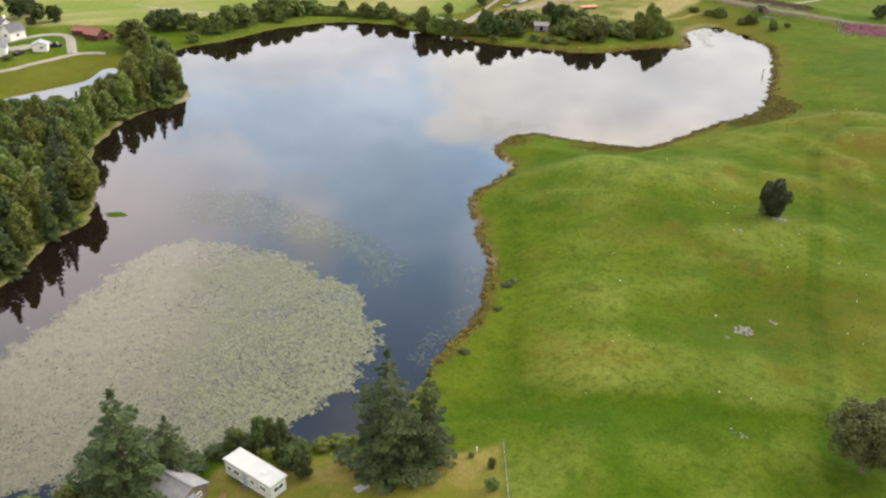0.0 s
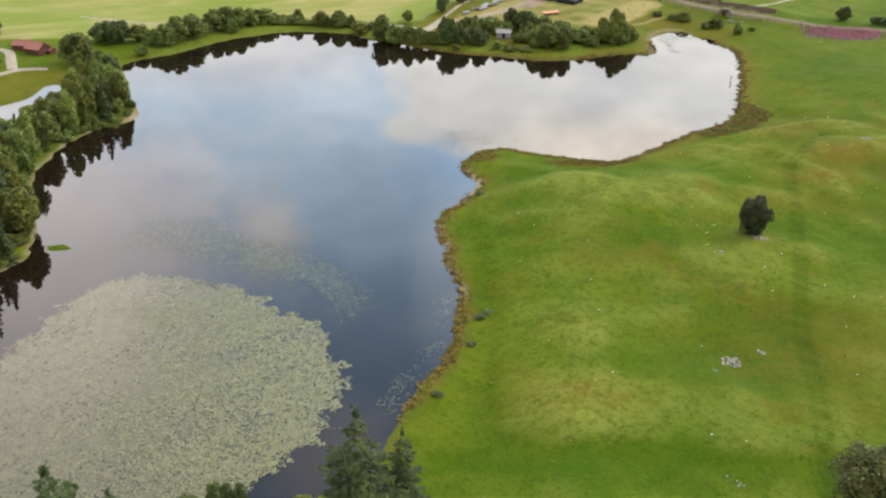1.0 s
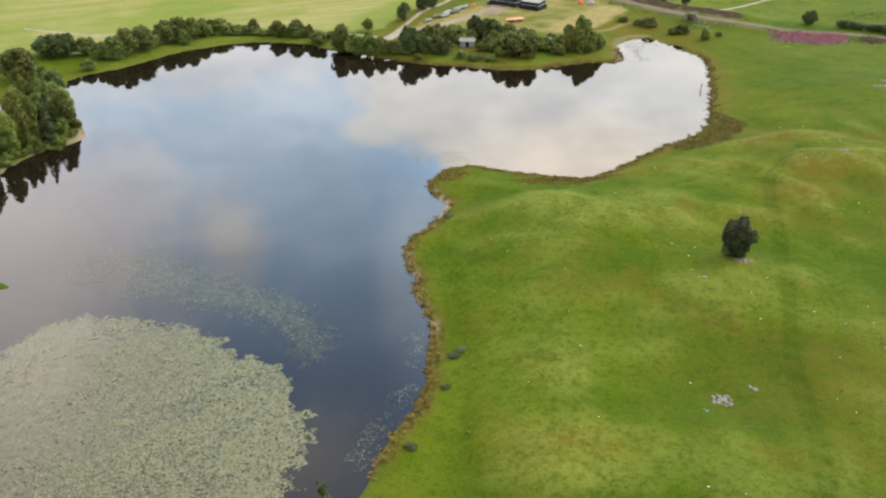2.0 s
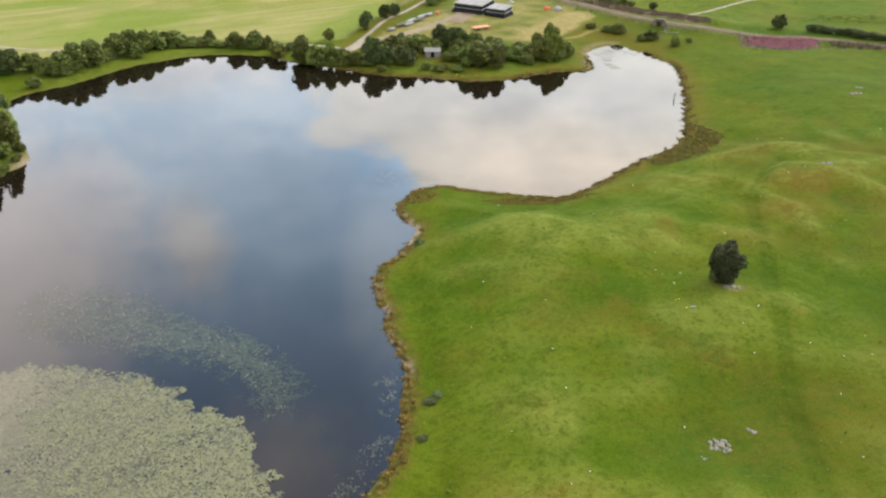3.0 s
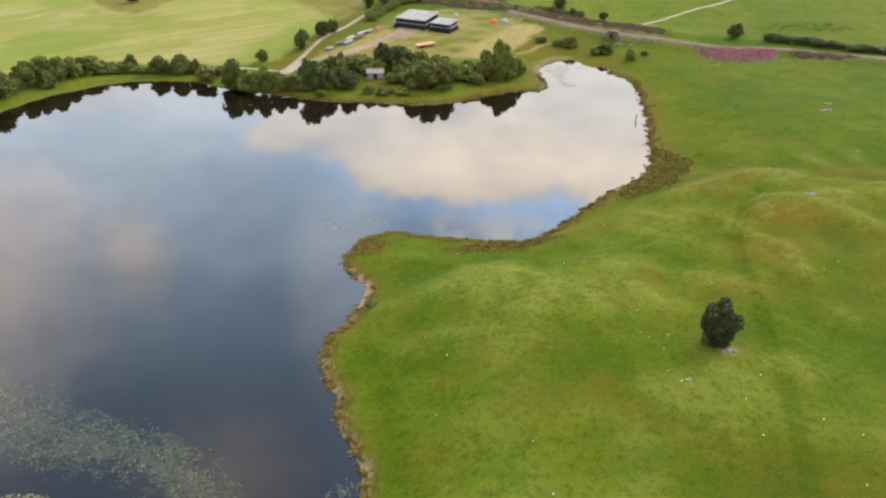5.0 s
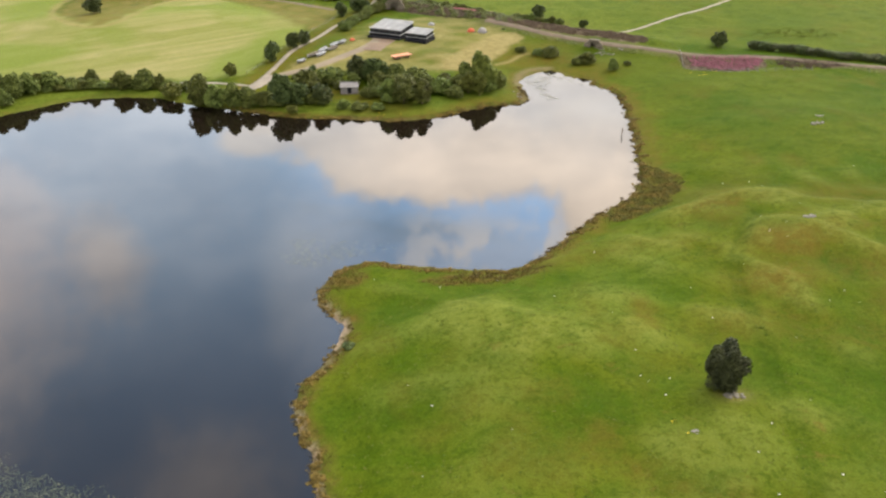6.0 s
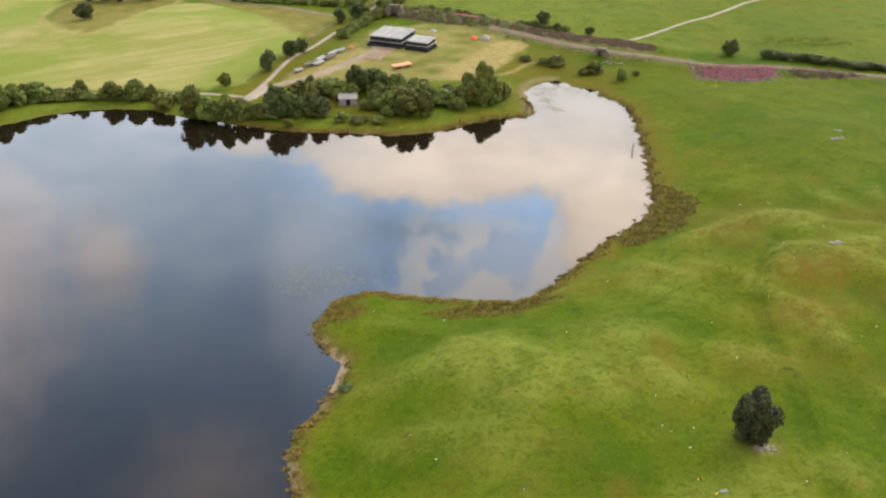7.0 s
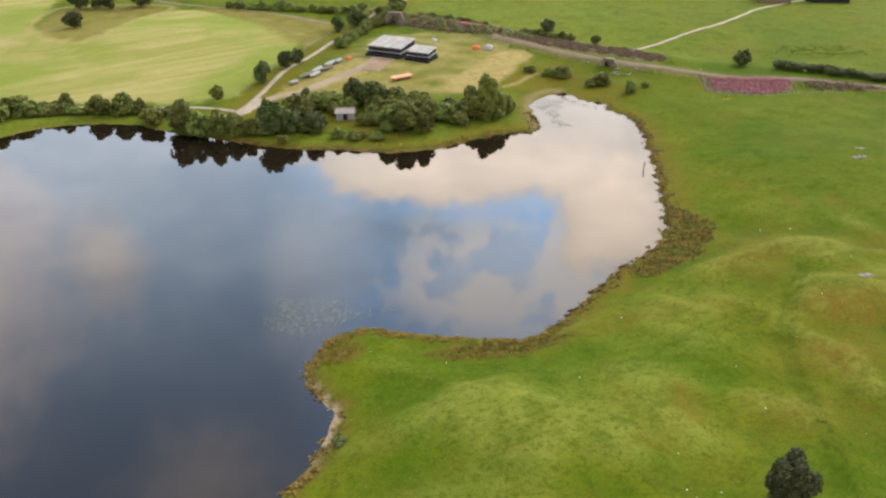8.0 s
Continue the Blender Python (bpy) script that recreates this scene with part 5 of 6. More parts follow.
# static caravan
cx, cy = -24.6, 93.6
van = thing("static_caravan", cx, cy, zed(cx, cy), -36, "long cream static caravan with a white roof", "caravan")
part("body", boxed(-4.4, -1.4, 0.45, 4.4, 1.4, 2.75, bevel=0.08), M_CREAM, van)
part("roof", prism([(-4.55, 2.752), (4.55, 2.752), (4.55, 2.84), (4.2, 2.92), (-4.2, 2.92), (-4.55, 2.84)], -1.52, 1.52), M_VANROOF, van, "white slightly arched roof")
part("chassis", boxed(-4.2, -1.0, 0.2, 4.2, 1.0, 0.45), M_RUST, van)
for sx in (-3.6, -1.2, 1.2, 3.6):
    part("support_leg", boxed(sx - 0.15, -1.1, -0.4, sx + 0.15, 1.1, 0.2), M_STONE, van)
part("trim_band", boxed(-4.42, -1.43, 1.25, 4.42, -1.402, 1.33), M_TIMBER, van)
for wx, ww in ((-3.4, 0.9), (-2.0, 1.1), (1.0, 0.9), (3.0, 1.2)):
    window(van, wx, -1.4, 1.35, ww, 0.85, "-y")
window(van, 4.4, 0.0, 1.3, 1.8, 0.9, "+x")
window(van, -4.4, 0.0, 1.3, 1.6, 0.9, "-x")
part("door", boxed(-0.75, -1.46, 0.5, 0.0, -1.402, 2.4), M_BLUE, van)
st = bmesh.new()
for i in range(3):
    box(st, -0.95, -1.75 - 0.28 * i, -0.4, 0.2, -1.47 - 0.28 * i, 0.42 - 0.18 * i)
part("doorstep", st, M_TIMBER, van)
part("roof_vent", boxed(1.6, -0.25, 2.92, 2.1, 0.25, 3.05, bevel=0.03), M_WHITE, van)

# garden hut
hx, hy = -34.6, 91.0
hut = house("garden_hut", hx, hy, 58, 4.8, 7.0, 2.2, 3.3, M_TIMBER, M_OLDSHEET, "small timber hut with a grey sheet roof", "hut", [(0.9, -3.5, 0.9, 0.9, 0.8, "-y")], over=0.25)
part("gable_boards", boxed(-2.2, -3.58, 0.1, 0.2, -3.52, 2.2), M_BLUE, hut, "pale blue painted boards")
# black slab in place of the open doorway, its inner shade given as colour
part("door", boxed(-1.6, -3.64, 0.05, -0.75, -3.585, 2.0), M_BLACK, hut)

# clutter in the garden
for i, (x, y, s, m, lab) in enumerate(((-22.6, 88.8, 0.8, M_GALV, "pale sheet of board lying on the lawn"), (-10.5, 93.2, 1.0, M_GALV, "grey sheet of board lying on the lawn"), (-28.4, 90.8, 0.7, M_RUST, "rusty brown board lying on the lawn"))):
    ob = thing("board", x, y, zed(x, y), 40 * i, lab, "board")
    part("sheet", boxed(-s, -s * 0.6, 0.02, s, s * 0.6, 0.1, bevel=0.015), m, ob)
for x, y in ((4.8, 100.6), (-2.4, 100.3)):
    ob = thing("marker_post", x, y, zed(x, y), 0, "short white marker post at the lawn's edge", "post")
    part("shaft", tube(bmesh.new(), (0, 0, -0.3), (0, 0, 0.8), 0.09), M_WHITE, ob)
    part("cap", tube(bmesh.new(), (0, 0, 0.8), (0, 0, 0.86), 0.12, 0.06), M_WHITE, ob)


# fences
def fence(name, pts, gap, high, label, wires=3, mat=None, thick=0.06):
    line = spline(pts, 0.5)
    seg = np.concatenate([[0], np.cumsum(np.hypot(*np.diff(line, axis=0).T))])
    n = max(2, int(seg[-1] / gap))
    at = [(float(np.interp(seg[-1] * i / n, seg, line[:, 0])), float(np.interp(seg[-1] * i / n, seg, line[:, 1]))) for i in range(n + 1)]
    ob = thing(name, *at[0], zed(*at[0]), 0, label, "fence")
    o = Vector((*at[0], zed(*at[0])))
    rg = random.Random(len(at))
    tops = []
    for x, y in at:
        p = Vector((x, y, zed(x, y))) - o
        lean = Vector((rg.uniform(-.05, .05), rg.uniform(-.05, .05), high * rg.uniform(0.92, 1.08)))
        part("post", tube(bmesh.new(), p - Vector((0, 0, 0.3)), p + lean, thick, thick * 0.9, 6), mat or M_TIMBER, ob)
        tops.append((p, lean))
    for k in range(wires):
        bm = bmesh.new()
        f = (k + 1) / (wires + 0.25)
        for (p, a), (q, b) in zip(tops[:-1], tops[1:]):
            tube(bm, p + a * f, q + b * f, 0.012, sides=4)
        part("wire", bm, M_GALV, ob)
    return ob


fence("garden_fence", [(8.4, 101.6), (8.5, 97), (8.6, 90), (8.7, 82)], 1.9, 1.15, "weathered post and wire fence along the lawn")
fence("heather_fence", [(153.6, 370.5), (150, 360), (147.4, 351.6), (156, 347), (166, 344.2), (176, 343), (188, 341)], 3.0, 1.2, "pale post and wire fence round the heather", mat=M_STONE, thick=0.10)
fence("lane_fence", [(2, 372), (8, 383), (13, 393), (22, 410), (32, 430), (42, 452)], 4.0, 1.1, "post and wire fence beside the farm lane")
fence("shore_fence", [(-66, 366), (-52, 371.5), (-36, 370), (-20, 366), (-8, 361.5)], 4.0, 1.1, "post and wire fence along the lake track")

# old post standing in the lake
ob = thing("mooring_post", 102.4, 298.3, -0.9, 0, "dark old timber post leaning in the lake", "post")
part("shaft", tube(bmesh.new(), (0, 0, 0), (0.25, 0.1, 3.0), 0.16, 0.12), M_TIMBER, ob)
part("crossbar", tube(bmesh.new(), (-0.1, 0.06, 2.2), (0.6, 0.1, 2.3), 0.06, 0.05), M_TIMBER, ob)

# shore shed
sx, sy = 32.6, 347.6
shed = house("shore_shed", sx, sy, 84, 3.6, 5.2, 2.0, 2.9, M_OLDSHEET, M_OLDSHEET, "small grey shed with a sheet metal roof", "shed", over=0.25)
part("door", boxed(-1.86, -0.6, 0.0, -1.802, 0.6, 1.9), M_BLACK, shed)
part("skid_base", boxed(-2.3, -3.6, -0.4, 2.3, 2.8, 0.05), M_TIMBER, shed)

# dark building in the yard: two stepped halls
def hall(name, x, y, turn, wid, dep, low, high, label):
    """Black walls in two steps under a roof that rises from front to back."""
    ob = thing(name, x, y, zed(x, y), turn, label, "building")

    def slanted(z0, z1, out, x0=-wid / 2, x1=wid / 2):
        """A block whose bottom and top lie at the fractions z0, z1 of the sloping height."""
        ya, yb = -dep / 2 - out, dep / 2 + out
        pr = [(ya, low * z0), (yb, high * z0), (yb, high * z1), (ya, low * z1)]
        bm = bmesh.new()
        va = [bm.verts.new((x0 - out, q, z)) for q, z in pr]
        vb = [bm.verts.new((x1 + out, q, z)) for q, z in pr]
        bm.faces.new(va)
        bm.faces.new(vb[::-1])
        for i in range(4):
            bm.faces.new((va[i], vb[i], vb[(i + 1) % 4], va[(i + 1) % 4]))
        bmesh.ops.recalc_face_normals(bm, faces=bm.faces)
        return bm

    part("plinth", boxed(-wid / 2 - 0.5, -dep / 2 - 1.5, -1.5, wid / 2 + 0.6, dep / 2 + 0.5, 0.8), M_BLACK, ob)
    part("lower_wall", slanted(0.02, 0.5, 0.25), M_BLACK, ob)
    part("ledge", slanted(0.5, 0.535, 0.40), M_GALV, ob, "pale grey ledge band")
    part("upper_wall", slanted(0.535, 0.97, 0.0), M_BLACK, ob)
    part("fascia", slanted(0.97, 1.0, 0.30), M_GALV, ob, "pale grey fascia band")
    n = int(wid / 1.5)
    for i in range(n):
        x0, x1 = -wid / 2 + i * wid / n, -wid / 2 + (i + 1) * wid / n - 0.06
        part("roof_sheet", slanted(1.006, 1.03, 0.3, x0 + 0.3, x1 - 0.3), M_GREYROOF, ob)
    for i in range(int(wid / 2.4)):
        window(ob, -wid / 2 + 1.3 + i * 2.3, -dep / 2, low * 0.62, 1.1, low * 0.28, "-y", M_BLACK)
    return ob


hall("dark_hall", 55.8, 406.0, -35, 12.0, 11.5, 3.4, 4.3, "long black-clad hall with pale bands and grey metal roof")
hall("dark_annex", 64.6, 397.0, -35, 7.4, 6.6, 2.8, 3.4, "lower black-clad annex with pale bands and grey roof")
ribbon("yard", spline([(44.5, 386), (49, 394), (54, 402), (58, 408)], 2), 10.5, M_DIRT, "worn brown earth yard before the hall", "yard", 0.12, 1.6)


# boats and trailers
def boat(name, x, y, turn, size, wid, hull, deck, label):
    ob = thing(name, x, y, zed(x, y) + 0.04, turn, label, "boat")
    n, rings, bm = 9, [], bmesh.new()
    for i in range(n):
        t = i / (n - 1)
        k = (1 - (2 * t - 1) ** 4) * 0.9 + 0.1
        w2, x0, lift = wid / 2 * k, (t - 0.5) * size, 0.25 * (2 * t - 1) ** 4
        rings.append([bm.verts.new(v) for v in ((x0, -w2, 0.75 + lift), (x0, -w2 * 0.7, 0.2 + lift), (x0, 0, lift * 0.8), (x0, w2 * 0.7, 0.2 + lift), (x0, w2, 0.75 + lift))])
    for a, b in zip(rings[:-1], rings[1:]):
        for j in range(4):
            bm.faces.new((a[j], b[j], b[j + 1], a[j + 1]))
    bm.faces.new(rings[0][::-1])
    bm.faces.new(rings[-1])
    part("hull", bm, hull, ob)
    part("deck", boxed(-size * 0.43, -wid * 0.36, 0.62, size * 0.43, wid * 0.36, 0.80, bevel=0.05), deck, ob)
    for f in (-0.25, 0, 0.25):
        part("thwart", boxed(size * f - 0.15, -wid * 0.34, 0.80, size * f + 0.15, wid * 0.34, 0.9), deck, ob)
    return ob


ob = thing("flatbed_trailer", 54.0, 376.2, zed(54.0, 376.2) + 0.02, 24, "long flatbed trailer with a faded orange deck", "trailer")
part("deck", boxed(-3.6, -0.95, 0.95, 3.6, 0.95, 1.15, bevel=0.03), M_PEACH, ob)
for sy in (-0.96, 0.96):
    part("side_board", boxed(-3.6, sy - 0.04, 0.75, 3.6, sy + 0.04, 1.3, bevel=0.01), M_PEACH, ob)
part("frame", boxed(-3.3, -0.5, 0.62, 3.3, 0.5, 0.94), M_RUST, ob)
part("drawbar", boxed(3.6, -0.08, 0.6, 5.0, 0.08, 0.74), M_RUST, ob)
for sx in (-2.4, -1.4, 2.2):
    for sy in (-0.72, 0.72):
        part("wheel", tube(bmesh.new(), (sx, sy - 0.13, 0.4), (sx, sy + 0.13, 0.4), 0.4, sides=14), M_RUBBER, ob)
for i, (x, y, s, lab) in enumerate(((25.0, 386.0, 6.6, "grey covered boat parked beside the lane"), (27.6, 385.6, 6.0, "grey covered boat parked beside the lane"), (28.8, 390.4, 6.6, "grey covered boat parked beside the lane"), (32.2, 391.4, 5.6, "pale covered boat parked beside the lane"), (33.6, 396.4, 6.2, "pale covered boat parked beside the lane"), (36.6, 398.6, 4.4, "pale covered boat parked beside the lane"), (20.4, 380.0, 4.0, "pale grey dinghy lying by the lane"))):
    boat("parked_boat", x, y, 48 + 7 * (i % 3), s, 2.2, M_GALV, M_TIMBER if i in (0, 3) else M_GALV, lab)


def tent(x, y, turn, s, mat, label):
    ob = thing("tent", x, y, zed(x, y), turn, label, "tent")
    bm = bmesh.new()
    bmesh.ops.create_icosphere(bm, subdivisions=3, radius=1.0, matrix=Matrix.Diagonal((s, s * 0.8, s * 0.85, 1)))
    for v in bm.verts:
        v.co.z = max(v.co.z, -0.1)
        v.co += v.normal * 0.06 * math.sin(7 * v.co.x + 5 * v.co.y)
    part("canopy", bm, mat, ob)
    part("groundsheet", boxed(-s * 1.02, -s * 0.85, -0.1, s * 1.02, s * 0.85, 0.05), M_RUBBER, ob)


tent(87.2, 411.5, 20, 1.5, M_ORANGE, "small orange dome tent on the grass")
tent(91.4, 410.6, 60, 2.1, M_OLDSHEET, "small pale grey dome tent on the grass")
tent(40.4, 401.4, 10, 1.0, M_ORANGE, "small orange covered heap by the boats")
tent(74.5, 424.5, 10, 1.3, M_GALV, "small grey covered heap on the grass")


# stone work of the old railway
def portal(name, x, y, turn, wid, high, open_w, open_h, label, cat, arch=False):
    """A masonry face with an opening, backed by a black slab that stands in for the dark inside."""
    ob = thing(name, x, y, zed(x, y) + (1.1 if arch else 0.5), turn, label, cat)
    n = 12
    edge = [(-open_w / 2, -0.9)]
    if arch:
        spring = open_h - open_w / 2
        edge += [(-open_w / 2 * math.cos(math.pi * i / n), spring + open_w / 2 * math.sin(math.pi * i / n)) for i in range(n + 1)]
    else:
        edge += [(-open_w / 2, open_h), (open_w / 2, open_h)]
    edge += [(open_w / 2, -0.9)]
    left = [(-wid / 2, -0.9), (-wid / 2, high), (wid / 2, high), (wid / 2, -0.9)]
    pr = left[:1] + left[1:3] + left[3:] + edge[::-1]
    bm = bmesh.new()
    vs = [bm.verts.new((a, 0, b)) for a, b in pr]
    f = bm.faces.new(vs)
    bmesh.ops.triangulate(bm, faces=[f])
    r = bmesh.ops.extrude_face_region(bm, geom=list(bm.faces))
    bmesh.ops.translate(bm, verts=[g for g in r["geom"] if isinstance(g, bmesh.types.BMVert)], vec=(0, 3.2, 0))
    bmesh.ops.recalc_face_normals(bm, faces=bm.faces)
    part("masonry", bm, M_STONE_OLD, ob)
    part("parapet", boxed(-wid / 2 - 0.2, -0.25, high, wid / 2 + 0.2, 0.55, high + 0.45, bevel=0.05), M_STONE_OLD, ob)
    # black slab across the back: the tunnel's shade as a solid colour
    part("passage", boxed(-open_w / 2 + 0.02, 2.6, -0.9, open_w / 2 - 0.02, 3.0, open_h), M_BLACK, ob)
    for s in (-1, 1):
        part("wing_wall", prism([(s * wid / 2, -0.9), (s * (wid / 2 + 1.8), -0.9), (s * (wid / 2 + 1.8), 0.8), (s * wid / 2, high)], 0.1, 0.7), M_STONE_OLD, ob)
    return ob


M_STONE_OLD = plain("old_masonry", (0.062, 0.056, 0.044), (0.155, 0.138, 0.112), 0.9, 0.9, 4, 0.08)
portal("stone_arch_bridge", 65.0, 456.6, -28, 5.4, 3.3, 3.4, 2.7, "old grey stone arch bridge under the railway", "bridge", True)
portal("cattle_creep", 126.4, 384.2, -36, 3.2, 2.1, 2.1, 1.6, "small stone underpass through the railway bank", "bridge")
for i in range(9):
    r = random.Random(i + 40)
    ob = thing("sleeper", 128.5 + r.uniform(-6, 8), 380.6 + r.uniform(-4, 2), 0, r.uniform(0, 180), "old pale timber lying below the railway bank", "timber", "old timbers")
    ob.location.z = zed(ob.location.x, ob.location.y)
    part("beam", boxed(-1.2, -0.15, -0.02, 1.2, 0.15, 0.24, bevel=0.02), M_STONE, ob)

M_BARN = plain("dark_red_boards", (0.035, 0.016, 0.013), (0.075, 0.034, 0.028), 0.85, 1.5, 14, 0.02)
# houses and barns in the north-west
house("white_house", -160.5, 316.5, 62, 6.6, 10.5, 4.0, 6.6, M_RENDER, M_SLATE, "white rendered house with a grey slate roof", "house",
      [(3.3, -3.4, 1.0, 1.1, 1.3, "+x"), (3.3, 0, 1.0, 1.1, 1.3, "+x"), (3.3, 3.4, 1.0, 1.1, 1.3, "+x"), (0, -5.25, 1.0, 1.4, 1.3, "-y"), (0, -5.25, 3.8, 1.0, 1.0, "-y")], [(0, -4.6), (0, 4.6)], (3.3, 1.7, "+x"))
house("white_house", -153.6, 313.0, -30, 5.0, 6.0, 3.2, 5.2, M_RENDER, M_SLATE, "white gabled house wing with a grey slate roof", "house", [(0, -3.0, 1.0, 1.6, 1.3, "-y"), (2.5, 0, 1.0, 1.2, 1.2, "+x")])
house("white_house", -150.6, 293.0, 20, 6.6, 8.4, 2.8, 5.0, M_RENDER, M_SLATE, "low white house with a blue-grey slate roof", "house", [(0, -4.2, 0.9, 1.6, 1.3, "-y"), (3.3, -2, 0.9, 1.2, 1.2, "+x"), (3.3, 2, 0.9, 1.2, 1.2, "+x")], [(0, 3.4)])
house("white_garage", -138.6, 299.6, 15, 4.6, 4.2, 2.2, 3.0, M_RENDER, M_GALV, "small white garage with a pale flat-pitched roof", "garage", [(0.6, -2.1, 0.8, 1.2, 0.9, "-y")])
house("red_barn", -132.6, 321.4, 78, 4.6, 5.6, 1.8, 3.0, M_BARN, M_REDROOF, "timber barn with a faded red sheet roof", "barn")
house("red_barn", -126.4, 317.2, 66, 5.4, 6.0, 2.0, 3.7, M_BARN, M_REDROOF, "larger timber barn with a red sheet roof", "barn")
house("barn_lean_to", -123.0, 318.6, 66, 2.8, 3.0, 1.3, 1.8, M_BARN, M_REDROOF, "low dark lean-to beside the red barn", "shed")
house("farm_barn", 243.0, 478.0, 70, 9.0, 15.0, 3.6, 5.6, M_TIMBER, M_SLATE, "dark timber farm barn at the lane's end", "barn")
house("farm_barn", 268.0, 474.0, 75, 9.0, 18.0, 3.6, 5.6, M_BLACK, M_SLATE, "long dark farm barn behind the pasture", "barn")


def car(x, y, turn, paint, label):
    ob = thing("car", x, y, zed(x, y) + 0.02, turn, label, "car")
    part("body", boxed(-2.1, -0.85, 0.3, 2.1, 0.85, 0.85, bevel=0.12), paint, ob)
    part("cabin", prism([(-1.3, 0.84), (1.0, 0.84), (0.5, 1.42), (-0.9, 1.42)], -0.75, 0.75), M_GLASS, ob)
    part("roof", boxed(-0.85, -0.72, 1.42, 0.45, 0.72, 1.47, bevel=0.02), paint, ob)
    for sx in (-1.3, 1.3):
        for sy in (-0.8, 0.8):
            part("wheel", tube(bmesh.new(), (sx, sy - 0.1, 0.32), (sx, sy + 0.1, 0.32), 0.32, sides=12), M_RUBBER, ob)


car(-143.5, 293.4, 75, M_BLACK, "dark parked car beside the white house")
car(-135.6, 304.2, 20, M_BLACK, "dark parked car behind the white garage")
for b in [(-144.5, 287.6, 4.5, 1.6), (-149, 283, 4, 1.6), (-142, 306.5, 3.5, 1.4)]:
    plant("dark_tree", *b, group="house shrubs")

# ---------------------------------------------------------------- stones and flowers
STONES = []
for s in range(4):
    bm = bmesh.new()
    bmesh.ops.create_icosphere(bm, subdivisions=2, radius=0.5)
    rg = random.Random(s + 3)
    off = Vector((rg.uniform(0, 50), rg.uniform(0, 50), 0))
    for v in bm.verts:
        v.co *= 1 + 0.45 * noise.noise(v.co * 2.2 + off)
        v.co.z *= 0.62
    sm = bpy.data.meshes.new("stone")
    bm.to_mesh(sm)
    bm.free()
    sm.materials.append(M_STONE)
    STONES.append(sm)


def heap(x, y, rx, ry, n, big, label, seed):
    rg = random.Random(seed)
    for i in range(n):
        a, d = rg.uniform(0, 6.28), rg.random() ** 0.6
        px, py, s = x + rx * d * math.cos(a), y + ry * d * math.sin(a), big * rg.uniform(0.35, 1.0)
        ob = new("stone", STONES[rg.randrange(4)])
        ob.matrix_basis = pose(px, py, zed(px, py) + 0.08 * s, rg.uniform(-15, 15), rg.uniform(-15, 15), rg.uniform(0, 360)) @ Matrix.Diagonal((s * 1.3, s, s, 1))
        tagged(ob, label, "stone", "stones at %d" % seed)


heap(51.0, 134.2, 1.6, 1.4, 40, 0.62, "pale grey field stone in a grassy heap", 1)
heap(56.8, 136.8, 0.7, 0.6, 12, 0.5, "pale grey field stone in a small heap", 2)
heap(47.2, 131.4, 0.8, 0.5, 7, 0.4, "pale grey field stone in the grass", 3)
heap(68.5, 173.3, 1.6, 0.8, 22, 0.6, "pale stone at the foot of the lone tree", 4)
heap(112.8, 224.4, 1.6, 1.0, 14, 1.0, "pale grey boulder on the pasture mound", 5)
heap(153.0, 284.0, 1.8, 0.8, 10, 1.0, "pale stone in the far pasture", 6)
heap(157.0, 289.5, 1.6, 0.8, 8, 0.8, "pale stone in the far pasture", 7)
heap(58.3, 165.4, 0.8, 0.5, 5, 0.6, "pale stone beside yellow weeds", 8)
heap(42, 104, 2.2, 1.2, 7, 0.35, "pale stone in the grass", 9)
heap(84.5, 338, 1.2, 4.5, 10, 0.9, "grey stone on the lake spit", 10)
heap(4.5, 189.5, 0.5, 4, 4, 0.5, "pale stone on the lake edge", 11)
heap(14.0, 213, 0.5, 4, 3, 0.4, "pale stone on the lake edge", 12)
heap(-13.8, 100.4, 2.0, 1.0, 12, 0.5, "pale rubble stone on the garden bank", 13)
rg = random.Random(5)
FLECK = STONES[0].copy()
FLECK.materials[0] = M_PALESTONE
for i in range(90):
    px, py = rg.uniform(20, 150), rg.uniform(105, 260)
    if py < 228 or px > 95:
        ob = new("stone", FLECK)
        s = rg.uniform(0.09, 0.22)
        ob.matrix_basis = pose(px, py, zed(px, py) + 0.05, 0, 0, rg.uniform(0, 360)) @ Matrix.Diagonal((s * 1.3, s, s, 1))
        tagged(ob, "small white stone lying in the pasture", "stone", "scattered pasture stones")


def carpet(name, x, y, rng, high, size, mat, label, cat, per=5):
    """Low rounded clumps of small leaves."""
    n = len(x)
    h = high * rng.uniform(0.5, 1.2, n)
    d = rng.normal(size=(n * per, 3))
    d /= np.linalg.norm(d, axis=1)[:, None]
    d[:, 2] = np.abs(d[:, 2])
    base = np.repeat(np.stack([x, y, zed_many(x, y)], 1), per, 0)
    p = base + d * np.repeat(h, per)[:, None] * np.array([0.9, 0.9, 1.0])
    tagged(new(name, quads(name, cards(p, d + np.array([0, 0, 0.5]), size, rng), mat, 3)), label, cat, kind="stuff")


def inside_of(poly, edge=0.0):
    poly = spline(poly, 3, True) if len(poly) < 40 else poly
    return lambda x, y, r: signed(x, y, poly) + edge * wave(x, y, 4, 9) < 0


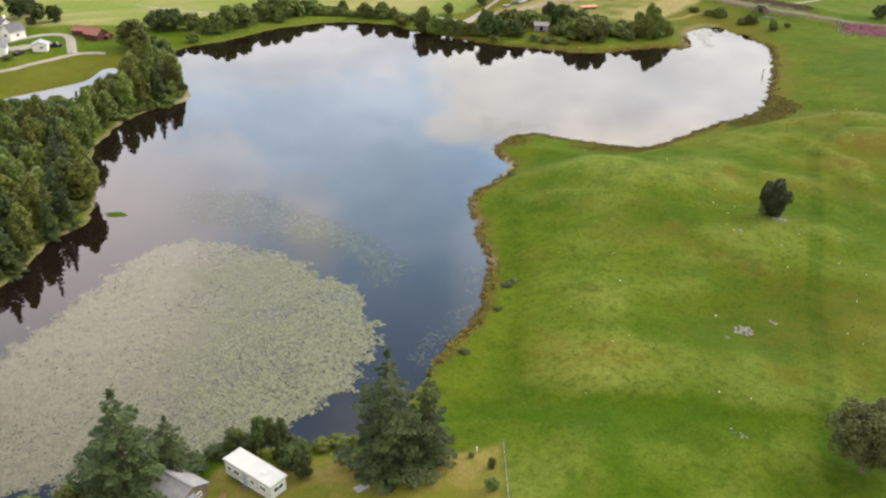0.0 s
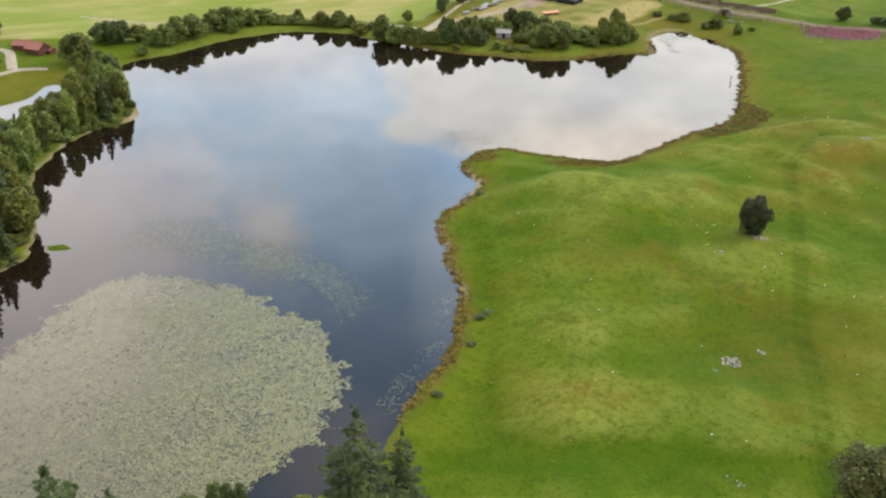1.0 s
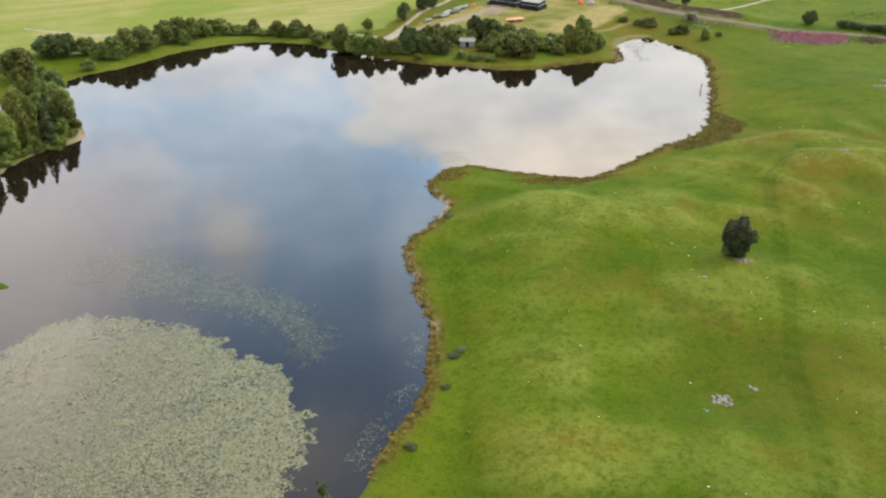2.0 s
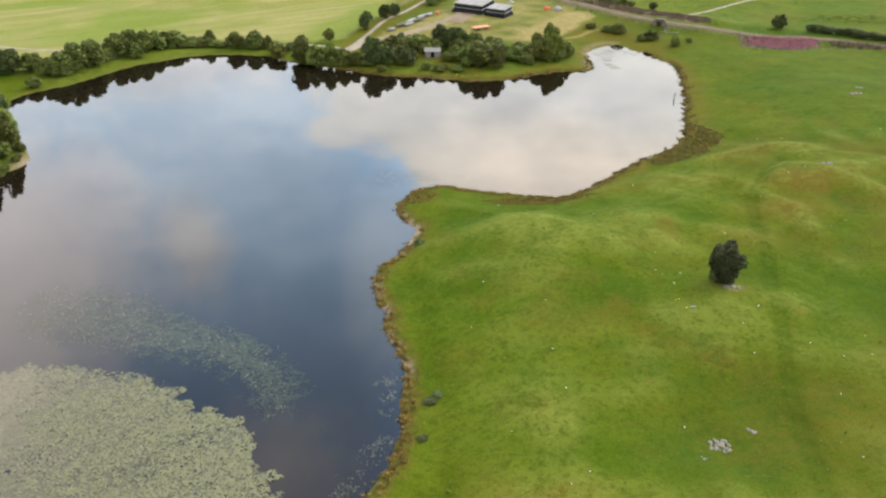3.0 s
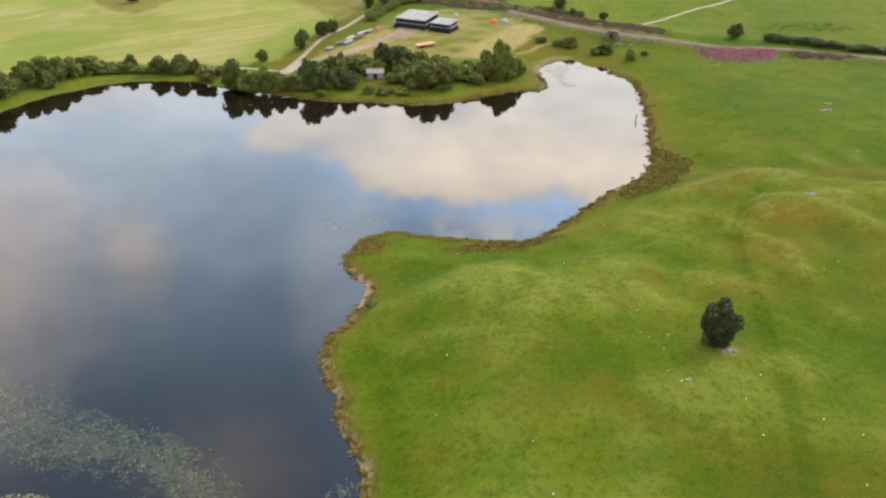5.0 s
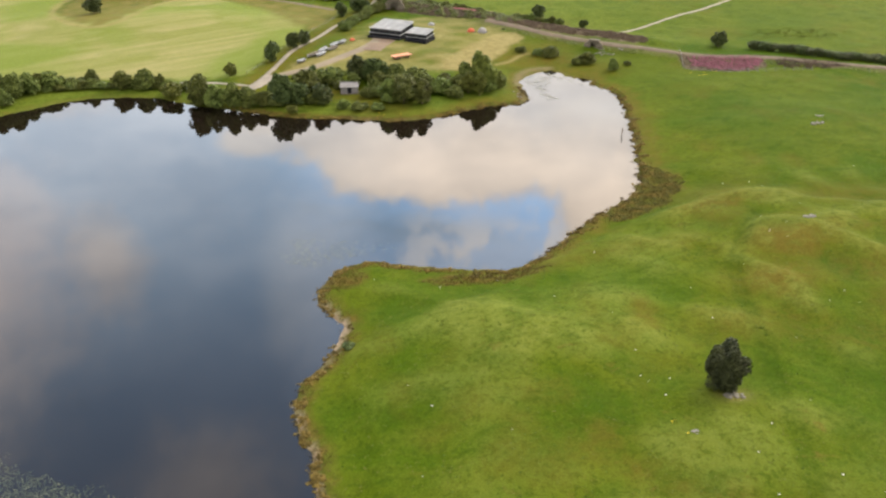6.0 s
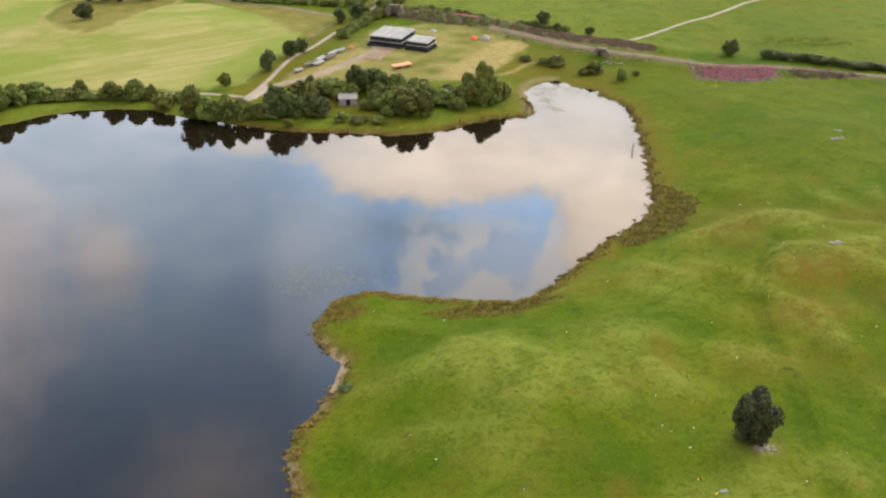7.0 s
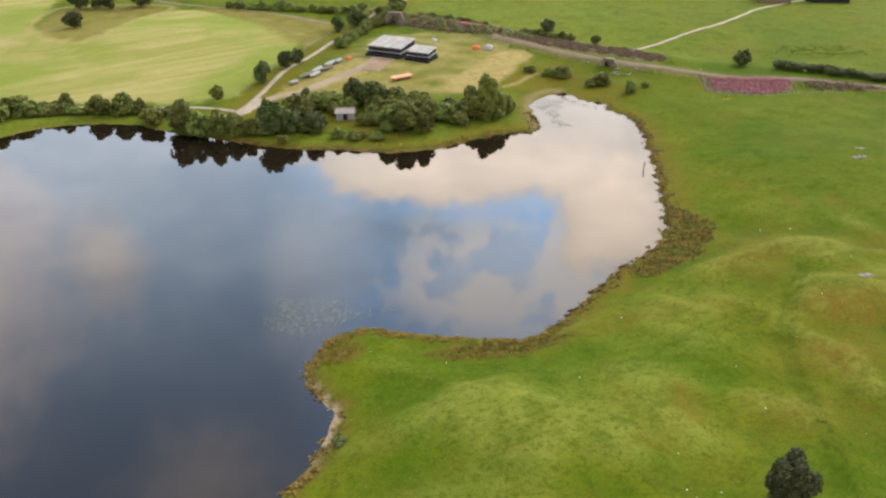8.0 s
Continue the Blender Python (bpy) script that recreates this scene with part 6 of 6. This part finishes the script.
x, y, rg = scatter(190000, lambda x, y, r: (grid_of(GD, x, y) > np.where(x > 60, -1.2, -0.2)) & (grid_of(GD, x, y) < np.where(x > 60, 2.6, 1.9)) & (wave(x, y, 4.5, 64) + 0.7 * wave(x, y, 1.8, 65) > np.where(x > 30, 0.55, 0.25)) & (np.hypot(x - 14, y - 211) > 5), 38, -3, 120, 120, 352)
carpet("sedge_tussocks", x, y, rg, 0.36, 0.17, M_SEDGE, "russet sedge tussocks along the lake's edge", "sedge", 9)
x, y, rg = scatter(150000, lambda x, y, r: (grid_of(GD, x, y) > -1.7) & (grid_of(GD, x, y) < 0.8) & (wave(x, y, 3.2, 69) + 0.5 * wave(x, y, 1.5, 70) > 0.65), 41, 56, 120, 228, 350)
carpet("sedge_tussocks", x, y, rg, 0.40, 0.15, M_SEDGE_DARK, "dark sedge tussocks standing in the shallow margin", "sedge", 9)
x, y, rg = scatter(60000, lambda x, y, r: (grid_of(GD, x, y) > 0.1) & (grid_of(GD, x, y) < 1.8) & (wave(x, y, 3.4, 80) + 0.6 * wave(x, y, 1.5, 81) > 0.7), 43, -3, 22, 122, 236)
carpet("sedge_tussocks", x, y, rg, 0.28, 0.14, M_SEDGE_DARK, "dark sedge tussocks on the low lake bank", "sedge", 9)
x, y, rg = scatter(5000, lambda x, y, r: inside_of(STAND, 1.0)(x, y, r) & (grid_of(GD, x, y) > 0.3) & (wave(x, y, 5, 82) > -0.1), 44, 74, 108, 240, 278)
carpet("rush_bed", x, y, rg, 0.32, 0.15, M_RUSHBED, "dark olive rush bed at the lake corner", "rushes", 8)
x, y, rg = scatter(3500, lambda x, y, r: (np.hypot((x - 46) / 12, (y - 224.6) / 2.6) < r.uniform(0.4, 1, len(x))) & (grid_of(GD, x, y) > 0.3) & (wave(x, y, 4, 83) > 0.0), 45, 30, 62, 218, 232)
carpet("rush_bed", x, y, rg, 0.26, 0.15, M_SEDGE_DARK, "brown rush bed behind the low point", "rushes", 8)
x, y, rg = scatter(26000, inside_of([(154, 363), (152.5, 356), (157, 350), (166, 348), (174, 350.5), (178, 356), (166, 361)], 1.6), 31, 140, 200, 335, 385)
carpet("heather", x, y, rg, 0.30, 0.17, M_HEATHER, "pink flowering heather inside the fence", "heather")
x, y, rg = scatter(7000, inside_of([(180, 349), (186, 344), (195, 341.5), (201, 344), (192, 350), (184, 354)], 1.5), 32, 170, 210, 330, 365)
carpet("heather", x, y, rg, 0.4, 0.18, M_HEATHER_OLD, "faded brown heather beside the railway", "heather")
x, y, rg = scatter(9000, inside_of(PLOT, 0.8), 39, 140, 210, 335, 385)
carpet("old_heather", x, y, rg, 0.22, 0.16, M_HEATHER_OLD, "dark brown old heather inside the fenced plot", "heather")
x, y, rg = scatter(100000, lambda x, y, r: inside_of(STRIP, 1.5)(x, y, r) & (wave(x, y, 9, 77) > -0.75), 33, 64, 150, 380, 478)
carpet("old_heather", x, y, rg, 0.28, 0.15, M_HEATHER_OLD, "dark brown old heather along the railway bank", "heather")
x, y, rg = scatter(14000, lambda x, y, r: (np.abs(y - 448.5 + 0.75 * (x - 96)) < 2.2) & (x > 89) & (x < 104), 34, 80, 110, 436, 460)
carpet("heather", x, y, rg, 0.7, 0.22, M_HEATHER, "pink heather on the railway bank", "heather")
x, y, rg = scatter(12000, lambda x, y, r: (along(x, y, BANK) < 8) & (wave(x, y, 6, 8) > 0.05) & (np.hypot((x - 96) / 9, (y - 447) / 6) > 1), 37, 58, 112, 420, 482)
carpet("gorse", x, y, rg, 1.0, 0.3, M_LEAF, "green gorse scrub on the railway bank", "scrub")
x, y, rg = scatter(9000, lambda x, y, r: (along(x, y, RAIL) > 2.8) & (along(x, y, RAIL) < 6) & (np.interp(x, RAIL[:, 0], RAIL[:, 1]) > y) & (wave(x, y, 8, 6) > 0.1), 35, 66, 215, 320, 470)
carpet("gorse", x, y, rg, 0.6, 0.26, M_LEAF, "low green scrub on the railway bank", "scrub")
x, y, rg = scatter(9000, lambda x, y, r: (np.hypot((x - 212) / 24, (y - 391) / 12) < r.uniform(0.3, 1, len(x))) & (wave(x, y, 7, 79) > -0.1), 42, 180, 245, 372, 412)
carpet("scrub", x, y, rg, 0.18, 0.16, M_TUFT, "low dark rushy scrub in the far pasture", "scrub")
x, y, rg = scatter(6000, lambda x, y, r: (np.hypot((x - 58) / 5, (y - 166) / 3) < r.uniform(0, 1, len(x))) | (np.hypot((x - 151) / 6, (y - 347) / 4) < r.uniform(0, 1, len(x))) | ((np.hypot((x - 40) / 9, (y - 326.6) / 1.6) < r.uniform(0.2, 1, len(x)))), 36, 30, 160, 160, 352)
carpet("yellow_weeds", x, y, rg, 0.35, 0.16, M_FLOWER, "yellow flowering weeds in the grass", "flowers", 4)
